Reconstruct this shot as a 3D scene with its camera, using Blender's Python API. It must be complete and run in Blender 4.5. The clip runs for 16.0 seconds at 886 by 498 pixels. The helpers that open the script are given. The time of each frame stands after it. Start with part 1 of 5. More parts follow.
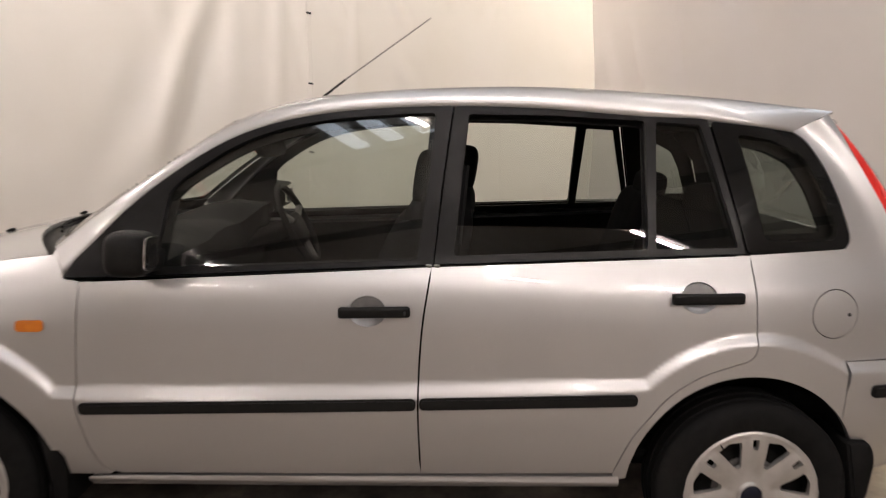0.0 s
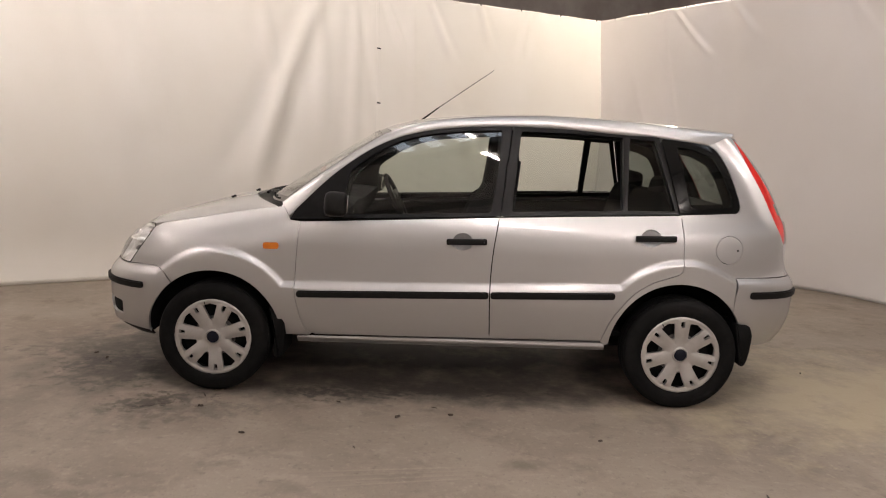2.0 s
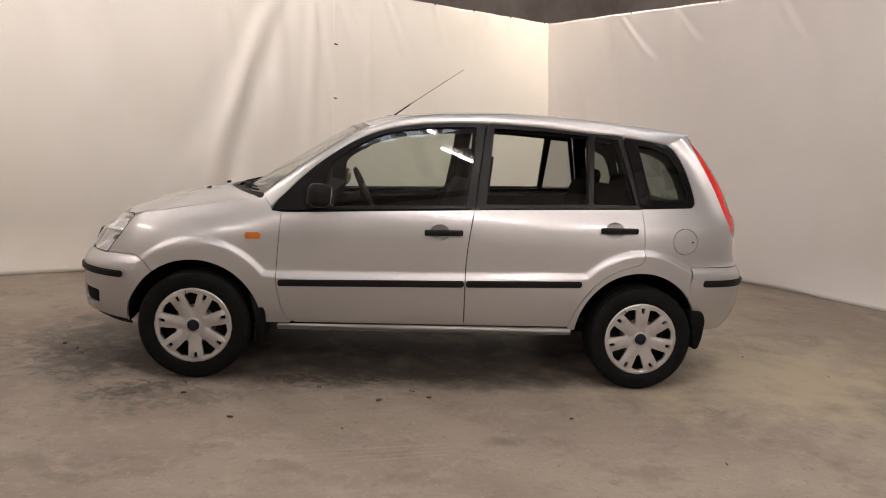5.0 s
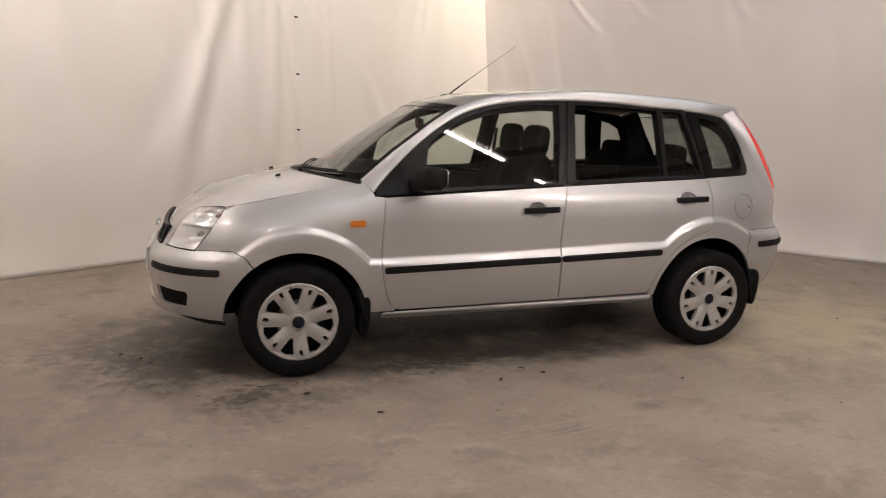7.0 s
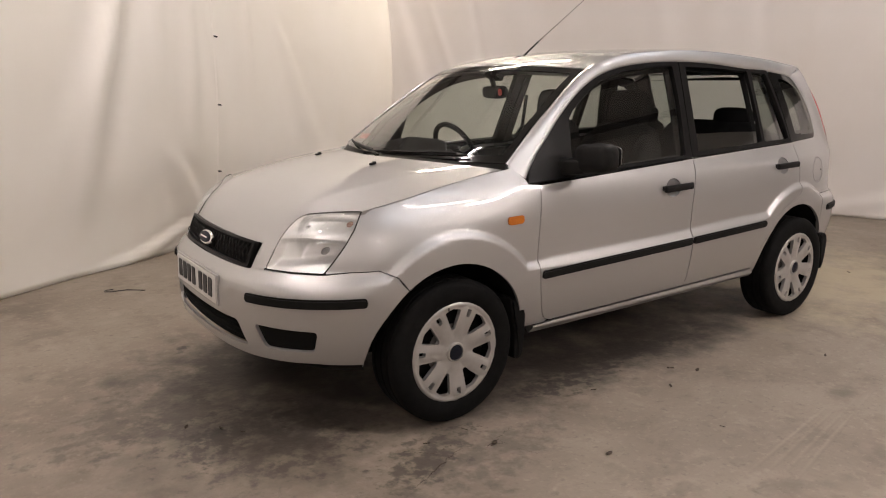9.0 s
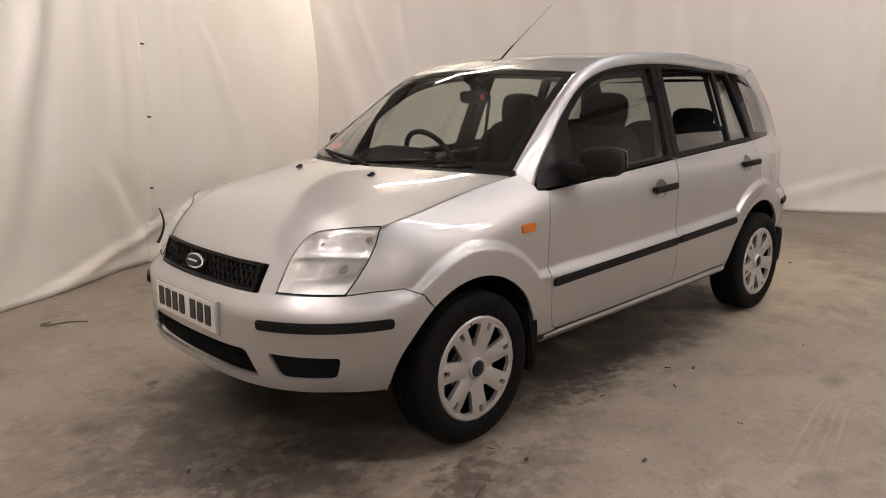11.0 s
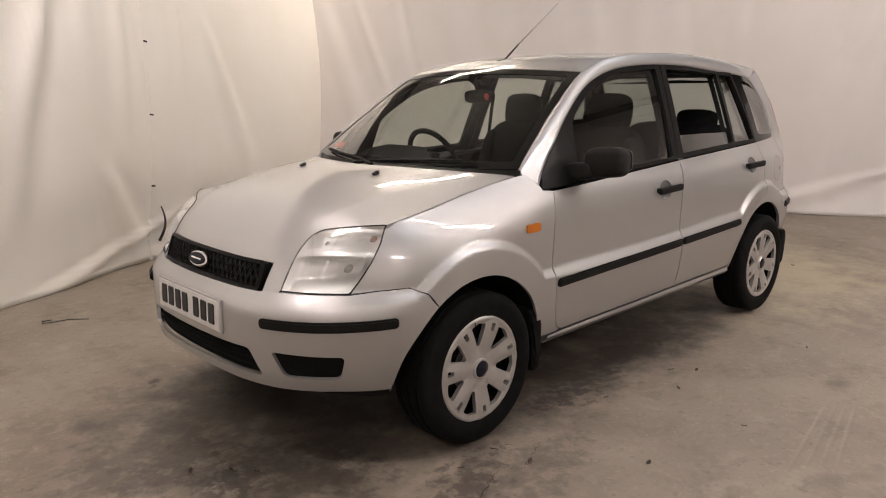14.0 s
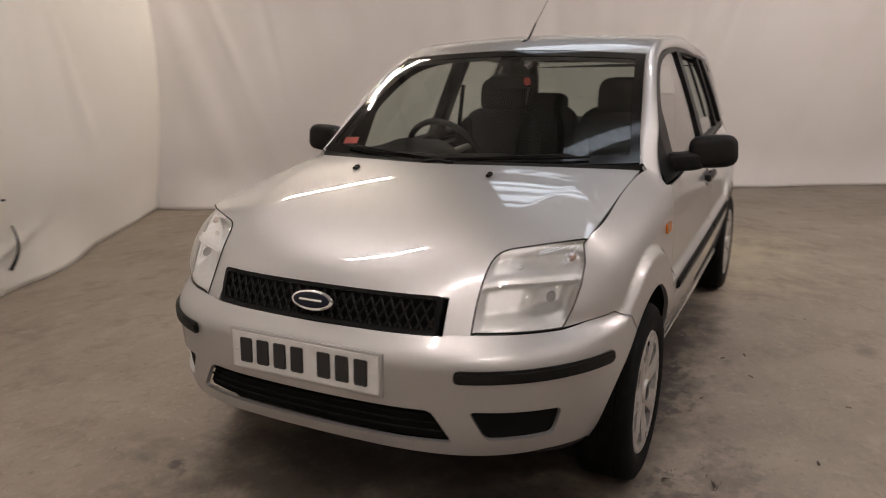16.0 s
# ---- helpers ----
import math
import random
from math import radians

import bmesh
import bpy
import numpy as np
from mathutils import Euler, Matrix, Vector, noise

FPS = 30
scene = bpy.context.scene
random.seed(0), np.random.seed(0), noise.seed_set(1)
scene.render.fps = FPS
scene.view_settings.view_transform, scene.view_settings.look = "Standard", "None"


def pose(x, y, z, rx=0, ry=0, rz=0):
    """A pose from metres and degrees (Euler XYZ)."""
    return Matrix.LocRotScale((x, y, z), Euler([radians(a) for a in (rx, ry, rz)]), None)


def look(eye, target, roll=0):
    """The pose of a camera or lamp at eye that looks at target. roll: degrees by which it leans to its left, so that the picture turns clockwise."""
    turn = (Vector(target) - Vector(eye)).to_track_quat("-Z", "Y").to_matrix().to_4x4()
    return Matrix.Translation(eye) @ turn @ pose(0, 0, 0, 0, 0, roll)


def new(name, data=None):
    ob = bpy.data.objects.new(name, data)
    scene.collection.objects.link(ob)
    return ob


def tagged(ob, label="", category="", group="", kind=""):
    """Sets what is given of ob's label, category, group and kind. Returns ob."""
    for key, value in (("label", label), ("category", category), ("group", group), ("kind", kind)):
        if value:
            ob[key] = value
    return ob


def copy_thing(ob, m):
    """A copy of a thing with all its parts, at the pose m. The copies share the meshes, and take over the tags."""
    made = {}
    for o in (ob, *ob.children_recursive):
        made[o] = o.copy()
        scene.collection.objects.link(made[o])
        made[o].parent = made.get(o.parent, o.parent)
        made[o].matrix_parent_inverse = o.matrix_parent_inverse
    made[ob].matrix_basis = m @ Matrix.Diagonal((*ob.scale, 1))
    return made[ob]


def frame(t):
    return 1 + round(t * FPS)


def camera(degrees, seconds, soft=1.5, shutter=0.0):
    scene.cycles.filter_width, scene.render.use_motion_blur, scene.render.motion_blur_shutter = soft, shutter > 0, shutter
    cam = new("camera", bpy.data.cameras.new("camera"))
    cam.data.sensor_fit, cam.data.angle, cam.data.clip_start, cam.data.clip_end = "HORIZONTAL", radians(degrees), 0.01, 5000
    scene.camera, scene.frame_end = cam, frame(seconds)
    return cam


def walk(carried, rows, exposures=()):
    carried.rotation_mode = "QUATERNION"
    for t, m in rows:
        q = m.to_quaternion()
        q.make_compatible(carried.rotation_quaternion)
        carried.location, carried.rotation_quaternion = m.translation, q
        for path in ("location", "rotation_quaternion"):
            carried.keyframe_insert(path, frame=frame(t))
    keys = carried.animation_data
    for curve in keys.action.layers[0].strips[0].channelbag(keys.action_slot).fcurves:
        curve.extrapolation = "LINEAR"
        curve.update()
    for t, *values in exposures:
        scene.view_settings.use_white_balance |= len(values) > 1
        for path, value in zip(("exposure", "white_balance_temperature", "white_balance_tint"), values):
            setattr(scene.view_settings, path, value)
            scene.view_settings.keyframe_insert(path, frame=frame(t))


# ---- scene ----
cam = camera(62.7, 16.0, soft=1.05, shutter=0.5)
PATH = [
    (0, (0.3, -2.896, 1.403), (0.292, -0.924, 1.067), 0.7),
    (0.5, (0.253, -3.392, 1.409), (0.224, -1.414, 1.113), 0.3),
    (1, (0.122, -3.87, 1.397), (0.128, -1.89, 1.114), 0.7),
    (1.5, (0.076, -4.284, 1.39), (0.035, -2.305, 1.103), 0.8),
    (2, (0.026, -4.566, 1.393), (-0.004, -2.589, 1.089), 2.0),
    (2.5, (-0.016, -4.674, 1.395), (0.011, -2.699, 1.083), 1.9),
    (3, (-0.024, -4.69, 1.382), (0.016, -2.714, 1.075), 1.5),
    (3.5, (-0.028, -4.691, 1.38), (0.021, -2.715, 1.077), 1.3),
    (6, (-0.686, -4.764, 1.369), (-0.407, -2.808, 1.055), 2.4),
    (6.5, (-1.095, -4.645, 1.374), (-0.709, -2.716, 1.013), 0.6),
    (7, (-1.625, -4.474, 1.368), (-1.035, -2.598, 1.003), 1.6),
    (7.5, (-1.995, -4.144, 1.35), (-1.328, -2.297, 0.972), 0.4),
    (8, (-2.365, -3.769, 1.355), (-1.533, -1.994, 0.957), 0.4),
    (8.5, (-2.596, -3.397, 1.327), (-1.628, -1.695, 0.921), -0.1),
    (9, (-2.873, -3.032, 1.336), (-1.745, -1.44, 0.898), 0.3),
    (9.5, (-3.016, -2.751, 1.327), (-1.763, -1.26, 0.873), -0.3),
    (9.7, (-3.063, -2.676, 1.327), (-1.772, -1.213, 0.89), -0.8),
    (12, (-3.145, -2.633, 1.333), (-1.792, -1.222, 0.912), -0.6),
    (12.5, (-3.142, -2.633, 1.332), (-1.793, -1.217, 0.914), -0.3),
    (13, (-3.143, -2.633, 1.331), (-1.799, -1.212, 0.913), -0.3),
    (13.5, (-3.145, -2.631, 1.333), (-1.798, -1.214, 0.912), -0.2),
    (14, (-3.145, -2.617, 1.325), (-1.798, -1.2, 0.905), -0.3),
    (14.5, (-3.07, -2.436, 1.332), (-1.773, -0.978, 0.896), -0.3),
    (15, (-3.129, -2.084, 1.317), (-1.736, -0.718, 0.879), 1.2),
    (15.5, (-3.366, -1.687, 1.339), (-1.807, -0.514, 0.899), 0.1),
    (16, (-3.568, -1.236, 1.335), (-1.83, -0.361, 0.87), -0.5),
]
walk(cam, [(t, look(eye, target, roll)) for t, eye, target, roll in PATH], [(0, 0.08), (1.0, 0.03), (6.0, 0.02), (7.0, 0.07), (8.5, 0.12), (14.0, 0.14), (15.0, 0.02), (16.0, -0.2)])

# ---------- world and lights ----------
world = bpy.data.worlds.new("world")
scene.world = world
world.use_nodes = True
world.node_tree.nodes["Background"].inputs[0].default_value = (0.9, 0.92, 1.0, 1)
world.node_tree.nodes["Background"].inputs[1].default_value = 0.02

# The booth stands 30 degrees askew to the car: u runs along the back sheet, v towards it.
CA, SA = math.cos(radians(30)), math.sin(radians(30))


def booth(u, v, z=0.0):
    return Vector((CA * u - SA * v, SA * u + CA * v, z))


COOL, WARM = (1.0, 0.879, 0.828), (1.0, 0.85, 0.70)
# u, v, z, length, radiance, colour of the fluorescent tubes and added fill lamps, which all run the same way
# The last five are unseen fill lamps, added to brighten walls, floor and car.
LAMPS = [(3.67, 2.0, 4.0, 1.5, 165, WARM), (-0.25, 2.45, 4.6, 1.1, 190, COOL), (-1.2, -1.55, 3.15, 1.2, 38, COOL), (-0.92, -3.15, 3.15, 1.5, 100, COOL), (-3.5, 1.7, 4.2, 1.4, 240, COOL),
         (1.2, -2.6, 4.8, 1.4, 80, COOL), (-5.2, 0.3, 3.2, 1.4, 125, COOL), (-5.0, -4.0, 3.15, 1.4, 150, COOL), (-0.3, -5.6, 3.15, 1.5, 420, COOL)]

# ---------- materials ----------
def material(name, base, rough=0.5, metal=0.0, second=None, scale=6.0, detail=6.0, bump=0.0, bump_scale=60.0, coat=0.0, spec=0.5, mix=(0.35, 0.7), rough2=None):
    """A principled material whose colour wanders between two tones by noise, with fine relief."""
    m = bpy.data.materials.new(name)
    m.use_nodes = True
    nt = m.node_tree
    b = nt.nodes["Principled BSDF"]
    b.inputs["Base Color"].default_value = (*base, 1)
    b.inputs["Roughness"].default_value = rough
    b.inputs["Metallic"].default_value = metal
    b.inputs["Coat Weight"].default_value = coat
    b.inputs["Coat Roughness"].default_value = 0.03
    b.inputs["Specular IOR Level"].default_value = spec
    tc = nt.nodes.new("ShaderNodeTexCoord")
    if second:
        n = nt.nodes.new("ShaderNodeTexNoise")
        n.inputs["Scale"].default_value, n.inputs["Detail"].default_value = scale, detail
        nt.links.new(tc.outputs["Object"], n.inputs["Vector"])
        r = nt.nodes.new("ShaderNodeValToRGB")
        r.color_ramp.elements[0].position, r.color_ramp.elements[1].position = mix
        r.color_ramp.elements[0].color, r.color_ramp.elements[1].color = (*base, 1), (*second, 1)
        nt.links.new(n.outputs["Fac"], r.inputs["Fac"])
        nt.links.new(r.outputs["Color"], b.inputs["Base Color"])
        if rough2 is not None:
            mr = nt.nodes.new("ShaderNodeMapRange")
            mr.inputs["To Min"].default_value, mr.inputs["To Max"].default_value = rough, rough2
            nt.links.new(n.outputs["Fac"], mr.inputs["Value"])
            nt.links.new(mr.outputs["Result"], b.inputs["Roughness"])
    if bump:
        n2 = nt.nodes.new("ShaderNodeTexNoise")
        n2.inputs["Scale"].default_value, n2.inputs["Detail"].default_value = bump_scale, 4
        nt.links.new(tc.outputs["Object"], n2.inputs["Vector"])
        bp = nt.nodes.new("ShaderNodeBump")
        bp.inputs["Strength"].default_value, bp.inputs["Distance"].default_value = 1.0, bump
        nt.links.new(n2.outputs["Fac"], bp.inputs["Height"])
        nt.links.new(bp.outputs["Normal"], b.inputs["Normal"])
    return m


def glass_material(name, tint, rough=0.0, gloss=0.07, haze=None, power=3.8):
    """Thin window glass: straight transmission with a clear reflection on top."""
    m = bpy.data.materials.new(name)
    m.use_nodes = True
    nt = m.node_tree
    nt.nodes.clear()
    out, mix, fr = (nt.nodes.new("ShaderNode" + k) for k in ("OutputMaterial", "MixShader", "LayerWeight"))
    tr, gl = nt.nodes.new("ShaderNodeBsdfTransparent"), nt.nodes.new("ShaderNodeBsdfGlossy")
    tr.inputs[0].default_value = (*tint, 1)
    gl.inputs[0].default_value, gl.inputs["Roughness"].default_value = (1, 1, 1, 1), rough
    fr.inputs[0].default_value = 0.5
    pw, mr = nt.nodes.new("ShaderNodeMath"), nt.nodes.new("ShaderNodeMapRange")
    pw.operation, pw.inputs[1].default_value = "POWER", power
    mr.inputs["To Min"].default_value, mr.inputs["To Max"].default_value = gloss, 0.95
    nt.links.new(fr.outputs["Facing"], pw.inputs[0])
    nt.links.new(pw.outputs[0], mr.inputs["Value"])
    nt.links.new(mr.outputs[0], mix.inputs[0])
    nt.links.new(tr.outputs[0], mix.inputs[1])
    nt.links.new(gl.outputs[0], mix.inputs[2])
    if haze:
        # a milky film, thicker in clouds
        df, mh, n, tc, rr = (nt.nodes.new("ShaderNode" + k) for k in ("BsdfDiffuse", "MixShader", "TexNoise", "TexCoord", "MapRange"))
        df.inputs[0].default_value = (0.8, 0.79, 0.76, 1)
        n.inputs["Scale"].default_value, n.inputs["Detail"].default_value = 9, 5
        rr.inputs["From Min"].default_value, rr.inputs["From Max"].default_value = 0.35, 0.7
        rr.inputs["To Min"].default_value, rr.inputs["To Max"].default_value = haze
        nt.links.new(tc.outputs["Object"], n.inputs["Vector"])
        nt.links.new(n.outputs["Fac"], rr.inputs["Value"])
        nt.links.new(rr.outputs[0], mh.inputs[0])
        nt.links.new(tr.outputs[0], mh.inputs[1])
        nt.links.new(df.outputs[0], mh.inputs[2])
        nt.links.new(mh.outputs[0], mix.inputs[1])
    nt.links.new(mix.outputs[0], out.inputs[0])
    return m


PAINT = material("silver_paint", (0.436, 0.432, 0.430), 0.46, 0.85, (0.503, 0.499, 0.497), 900, 2, coat=1.0, mix=(0.3, 0.7))
TRIM = material("black_plastic", (0.008, 0.0077, 0.0075), 0.5, 0, (0.011, 0.0105, 0.010), 40, spec=0.10, bump=0.0004, bump_scale=700)
SATIN = material("black_satin_frame", (0.006, 0.0058, 0.0058), 0.36, 0, (0.009, 0.0085, 0.0085), 25, spec=0.10)
DARK = material("dark_inner", (0.005, 0.005, 0.005), 0.8, 0, (0.008, 0.0078, 0.0075), 12, spec=0.06)
RUBBER = material("tyre_rubber", (0.0045, 0.0045, 0.0045), 0.75, 0, (0.0075, 0.0072, 0.007), 30, spec=0.07, bump=0.0006, bump_scale=200)
COVER = material("silver_wheel_cover", (0.45, 0.437, 0.42), 0.36, 0.65, (0.36, 0.34, 0.32), 18, mix=(0.45, 0.85))
CHROME = material("chrome", (0.75, 0.75, 0.75), 0.12, 1.0)
BLUE = material("blue_enamel", (0.004, 0.005, 0.013), 0.4, 0, (0.007, 0.008, 0.013), 90, spec=0.2)
CLOTH = material("charcoal_seat_cloth", (0.007, 0.007, 0.0075), 0.9, 0, (0.012, 0.012, 0.0125), 9, spec=0.08, bump=0.0002, bump_scale=200)
DASH = material("dashboard_plastic", (0.007, 0.007, 0.007), 0.7, 0, (0.011, 0.0105, 0.0102), 60, spec=0.12, bump=0.0004, bump_scale=600)
DIRT = material("dried_dirt", (0.15, 0.138, 0.12), 0.9, 0, (0.10, 0.09, 0.08), 80)
LINING = material("pale_headlining", (0.34, 0.335, 0.32), 0.9, 0, (0.38, 0.375, 0.36), 60)
AMBER = material("amber_lens", (0.54, 0.16, 0.014), 0.2, 0, (0.45, 0.12, 0.01), 40, coat=0.4)
RED = material("red_lens", (0.60, 0.030, 0.024), 0.16, 0, (0.50, 0.022, 0.02), 20, coat=0.6)
CLEAR = material("grey_clear_lens", (0.16, 0.17, 0.15), 0.15, 0.2, (0.22, 0.22, 0.20), 30, coat=0.5)
PLATE = material("white_plate", (0.55, 0.545, 0.53), 0.4, 0, (0.47, 0.465, 0.45), 20)
INK = material("black_ink", (0.012, 0.012, 0.012), 0.5)
REFLECTOR = material("lamp_reflector", (0.73, 0.73, 0.73), 0.44, 0.86, (0.63, 0.63, 0.625), 25)
STICKER = material("red_sticker", (0.36, 0.030, 0.02), 0.5)
GLASS = glass_material("clear_glass", (0.78, 0.82, 0.78), power=3.0)
TINT = glass_material("tinted_glass", (0.50, 0.54, 0.51), power=3.0)
LENS = glass_material("lamp_lens", (0.93, 0.94, 0.94), haze=(0.10, 0.15), power=2.4)
SCREEN = glass_material("dusty_screen_glass", (0.80, 0.84, 0.80), gloss=0.038, haze=(0.0, 0.003), power=4.6)
FRIT = material("black_frit", (0.006, 0.006, 0.006), 0.08, spec=0.28)
RECESS = material("shaded_handle_recess", (0.13, 0.126, 0.122), 0.45, 0.2, (0.105, 0.10, 0.097), 40)

# ---------- mesh helpers ----------
def mesh_object(name, verts, faces, mat, parent=None, label="", smooth=True, normals=None):
    me = bpy.data.meshes.new(name)
    me.from_pydata([tuple(v) for v in verts], [], faces)
    me.materials.append(mat)
    if smooth:
        me.polygons.foreach_set("use_smooth", [True] * len(me.polygons))
    if normals is not None:
        me.normals_split_custom_set([tuple(n) for n in normals])
    ob = new(name, me)
    if parent:
        ob.parent = parent
    if label:
        ob["label"] = label
    return ob


def part(name, bm, mat, parent=None, label="", smooth=False):
    """Links a bmesh as one mesh object."""
    me = bpy.data.meshes.new(name)
    bmesh.ops.recalc_face_normals(bm, faces=bm.faces)
    bm.to_mesh(me)
    bm.free()
    me.materials.append(mat)
    if smooth:
        me.polygons.foreach_set("use_smooth", [True] * len(me.polygons))
        me.set_sharp_from_angle(angle=radians(40))
    ob = new(name, me)
    if parent:
        ob.parent = parent
    if label:
        ob["label"] = label
    return ob


def box(bm, sx, sy, sz, m=Matrix(), bevel=0.0, seg=2):
    """A bevelled box of the full sizes given, at pose m."""
    geo = bmesh.ops.create_cube(bm, size=1.0, matrix=m @ Matrix.Diagonal((sx, sy, sz, 1)))
    if bevel:
        edges = list({e for v in geo["verts"] for e in v.link_edges})
        bmesh.ops.bevel(bm, geom=edges, offset=bevel, segments=seg, profile=0.6, affect="EDGES")


def tube(bm, points, radius, seg=8, taper=None):
    """A round bar along a list of points."""
    rings = []
    pts = [Vector(p) for p in points]
    for i, p in enumerate(pts):
        d = (pts[min(i + 1, len(pts) - 1)] - pts[max(i - 1, 0)]).normalized()
        a = d.orthogonal().normalized() if i == 0 else (a - d * a.dot(d)).normalized()
        b = d.cross(a)
        r = radius if taper is None else radius + (taper - radius) * i / (len(pts) - 1)
        rings.append([bm.verts.new(p + r * (math.cos(2 * math.pi * k / seg) * a + math.sin(2 * math.pi * k / seg) * b)) for k in range(seg)])
    for r0, r1 in zip(rings, rings[1:]):
        for k in range(seg):
            bm.faces.new((r0[k], r0[(k + 1) % seg], r1[(k + 1) % seg], r1[k]))
    bm.faces.new(rings[0][::-1])
    bm.faces.new(rings[-1])


# ---------- the booth ----------
def concrete():
    m = material("concrete_floor", (0.194, 0.159, 0.125), 0.58, 0, (0.250, 0.209, 0.168), 1.3, 10, bump=0.0012, bump_scale=45, mix=(0.3, 0.7))
    nt = m.node_tree
    b = nt.nodes["Principled BSDF"]
    tc = nt.nodes["Texture Coordinate"]
    old = b.inputs["Base Color"].links[0].from_socket

    def layer(prev, scale, lo, hi, colour, strength, stretch=(1, 1, 1), detail=8):
        mp = nt.nodes.new("ShaderNodeMapping")
        mp.inputs["Scale"].default_value = stretch
        n = nt.nodes.new("ShaderNodeTexNoise")
        n.inputs["Scale"].default_value, n.inputs["Detail"].default_value, n.inputs["Roughness"].default_value = scale, detail, 0.62
        mr = nt.nodes.new("ShaderNodeMapRange")
        mr.inputs["From Min"].default_value, mr.inputs["From Max"].default_value = lo, hi
        mr.inputs["To Max"].default_value = strength
        mx = nt.nodes.new("ShaderNodeMix")
        mx.data_type = "RGBA"
        mx.inputs["B"].default_value = (*colour, 1)
        nt.links.new(tc.outputs["Object"], mp.inputs["Vector"])
        nt.links.new(mp.outputs[0], n.inputs["Vector"])
        nt.links.new(n.outputs["Fac"], mr.inputs["Value"])
        nt.links.new(mr.outputs[0], mx.inputs["Factor"])
        nt.links.new(prev, mx.inputs["A"])
        return mx.outputs["Result"]

    c = layer(old, 0.9, 0.46, 0.66, (0.128, 0.098, 0.073), 0.55)
    c = layer(c, 3.4, 0.52, 0.66, (0.102, 0.078, 0.058), 0.5)
    c = layer(c, 7, 0.53, 0.70, (0.337, 0.285, 0.229), 0.5)
    c = layer(c, 14, 0.55, 0.68, (0.138, 0.108, 0.083), 0.42)
    c = layer(c, 19, 0.60, 0.70, (0.087, 0.068, 0.052), 0.5)
    c = layer(c, 32, 0.56, 0.68, (0.337, 0.285, 0.234), 0.35)
    c = layer(c, 60, 0.60, 0.70, (0.066, 0.052, 0.041), 0.42)
    c = layer(c, 120, 0.62, 0.70, (0.367, 0.320, 0.273), 0.22)
    c = layer(c, 4, 0.58, 0.74, (0.316, 0.270, 0.219), 0.35, (0.5, 1.6, 1))

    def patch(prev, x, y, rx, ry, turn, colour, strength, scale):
        """A stain or painted shade with a soft ragged edge about one spot."""
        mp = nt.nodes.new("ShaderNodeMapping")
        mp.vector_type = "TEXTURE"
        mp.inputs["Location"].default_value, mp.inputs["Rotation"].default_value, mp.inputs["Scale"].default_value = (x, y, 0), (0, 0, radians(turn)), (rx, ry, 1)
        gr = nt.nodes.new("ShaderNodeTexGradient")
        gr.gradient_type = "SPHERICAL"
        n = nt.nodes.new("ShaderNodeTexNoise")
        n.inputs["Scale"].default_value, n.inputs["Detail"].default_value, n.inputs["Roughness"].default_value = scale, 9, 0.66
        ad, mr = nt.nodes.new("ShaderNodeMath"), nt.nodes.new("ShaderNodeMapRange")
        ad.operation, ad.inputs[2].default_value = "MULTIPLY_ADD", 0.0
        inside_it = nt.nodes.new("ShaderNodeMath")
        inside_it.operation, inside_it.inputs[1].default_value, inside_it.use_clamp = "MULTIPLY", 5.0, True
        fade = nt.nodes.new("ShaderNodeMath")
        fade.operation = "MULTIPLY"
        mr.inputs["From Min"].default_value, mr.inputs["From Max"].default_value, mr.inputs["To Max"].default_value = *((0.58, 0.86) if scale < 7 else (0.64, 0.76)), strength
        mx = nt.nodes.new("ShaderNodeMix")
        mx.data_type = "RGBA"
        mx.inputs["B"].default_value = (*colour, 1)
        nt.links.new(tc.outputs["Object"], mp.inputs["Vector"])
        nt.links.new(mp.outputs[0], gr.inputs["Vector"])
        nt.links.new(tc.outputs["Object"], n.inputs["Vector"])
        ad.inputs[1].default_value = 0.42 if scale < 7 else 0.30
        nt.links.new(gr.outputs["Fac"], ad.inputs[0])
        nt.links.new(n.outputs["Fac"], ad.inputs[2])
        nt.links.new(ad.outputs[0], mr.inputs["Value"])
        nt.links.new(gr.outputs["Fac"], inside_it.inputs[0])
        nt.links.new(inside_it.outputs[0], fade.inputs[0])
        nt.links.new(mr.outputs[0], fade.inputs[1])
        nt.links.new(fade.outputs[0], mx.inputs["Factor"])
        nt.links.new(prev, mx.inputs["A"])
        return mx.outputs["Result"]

    oil_and_shade = (0.029, 0.023, 0.019)
    # The next three mix oily stains with the car's shade, painted dark.
    c = patch(c, -1.70, -0.42, 0.95, 0.70, 10, oil_and_shade, 0.80, 4.0)
    c = patch(c, -1.75, 0.15, 0.85, 0.9, 0, oil_and_shade, 0.78, 4.5)
    c = patch(c, 0.0, -0.62, 1.8, 0.42, 0, oil_and_shade, 0.85, 5.0)
    c = patch(c, -0.05, -0.69, 1.15, 0.17, 2, oil_and_shade, 0.85, 16.0)
    c = patch(c, -0.65, -0.78, 0.55, 0.17, -8, oil_and_shade, 0.8, 15.0)
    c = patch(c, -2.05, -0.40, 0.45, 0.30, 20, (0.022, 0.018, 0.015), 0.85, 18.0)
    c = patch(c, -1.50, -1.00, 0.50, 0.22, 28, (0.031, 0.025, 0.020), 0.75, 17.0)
    for k, light in enumerate((0.24, 0.14, 0.18, 0.25)):
        # ribs of a tyre's print
        c = patch(c, -0.16 + 0.03 * k, -1.665 - 0.034 * k, 0.75, 0.013, 9 + k, (0.347, 0.290, 0.234), light, 3.0)
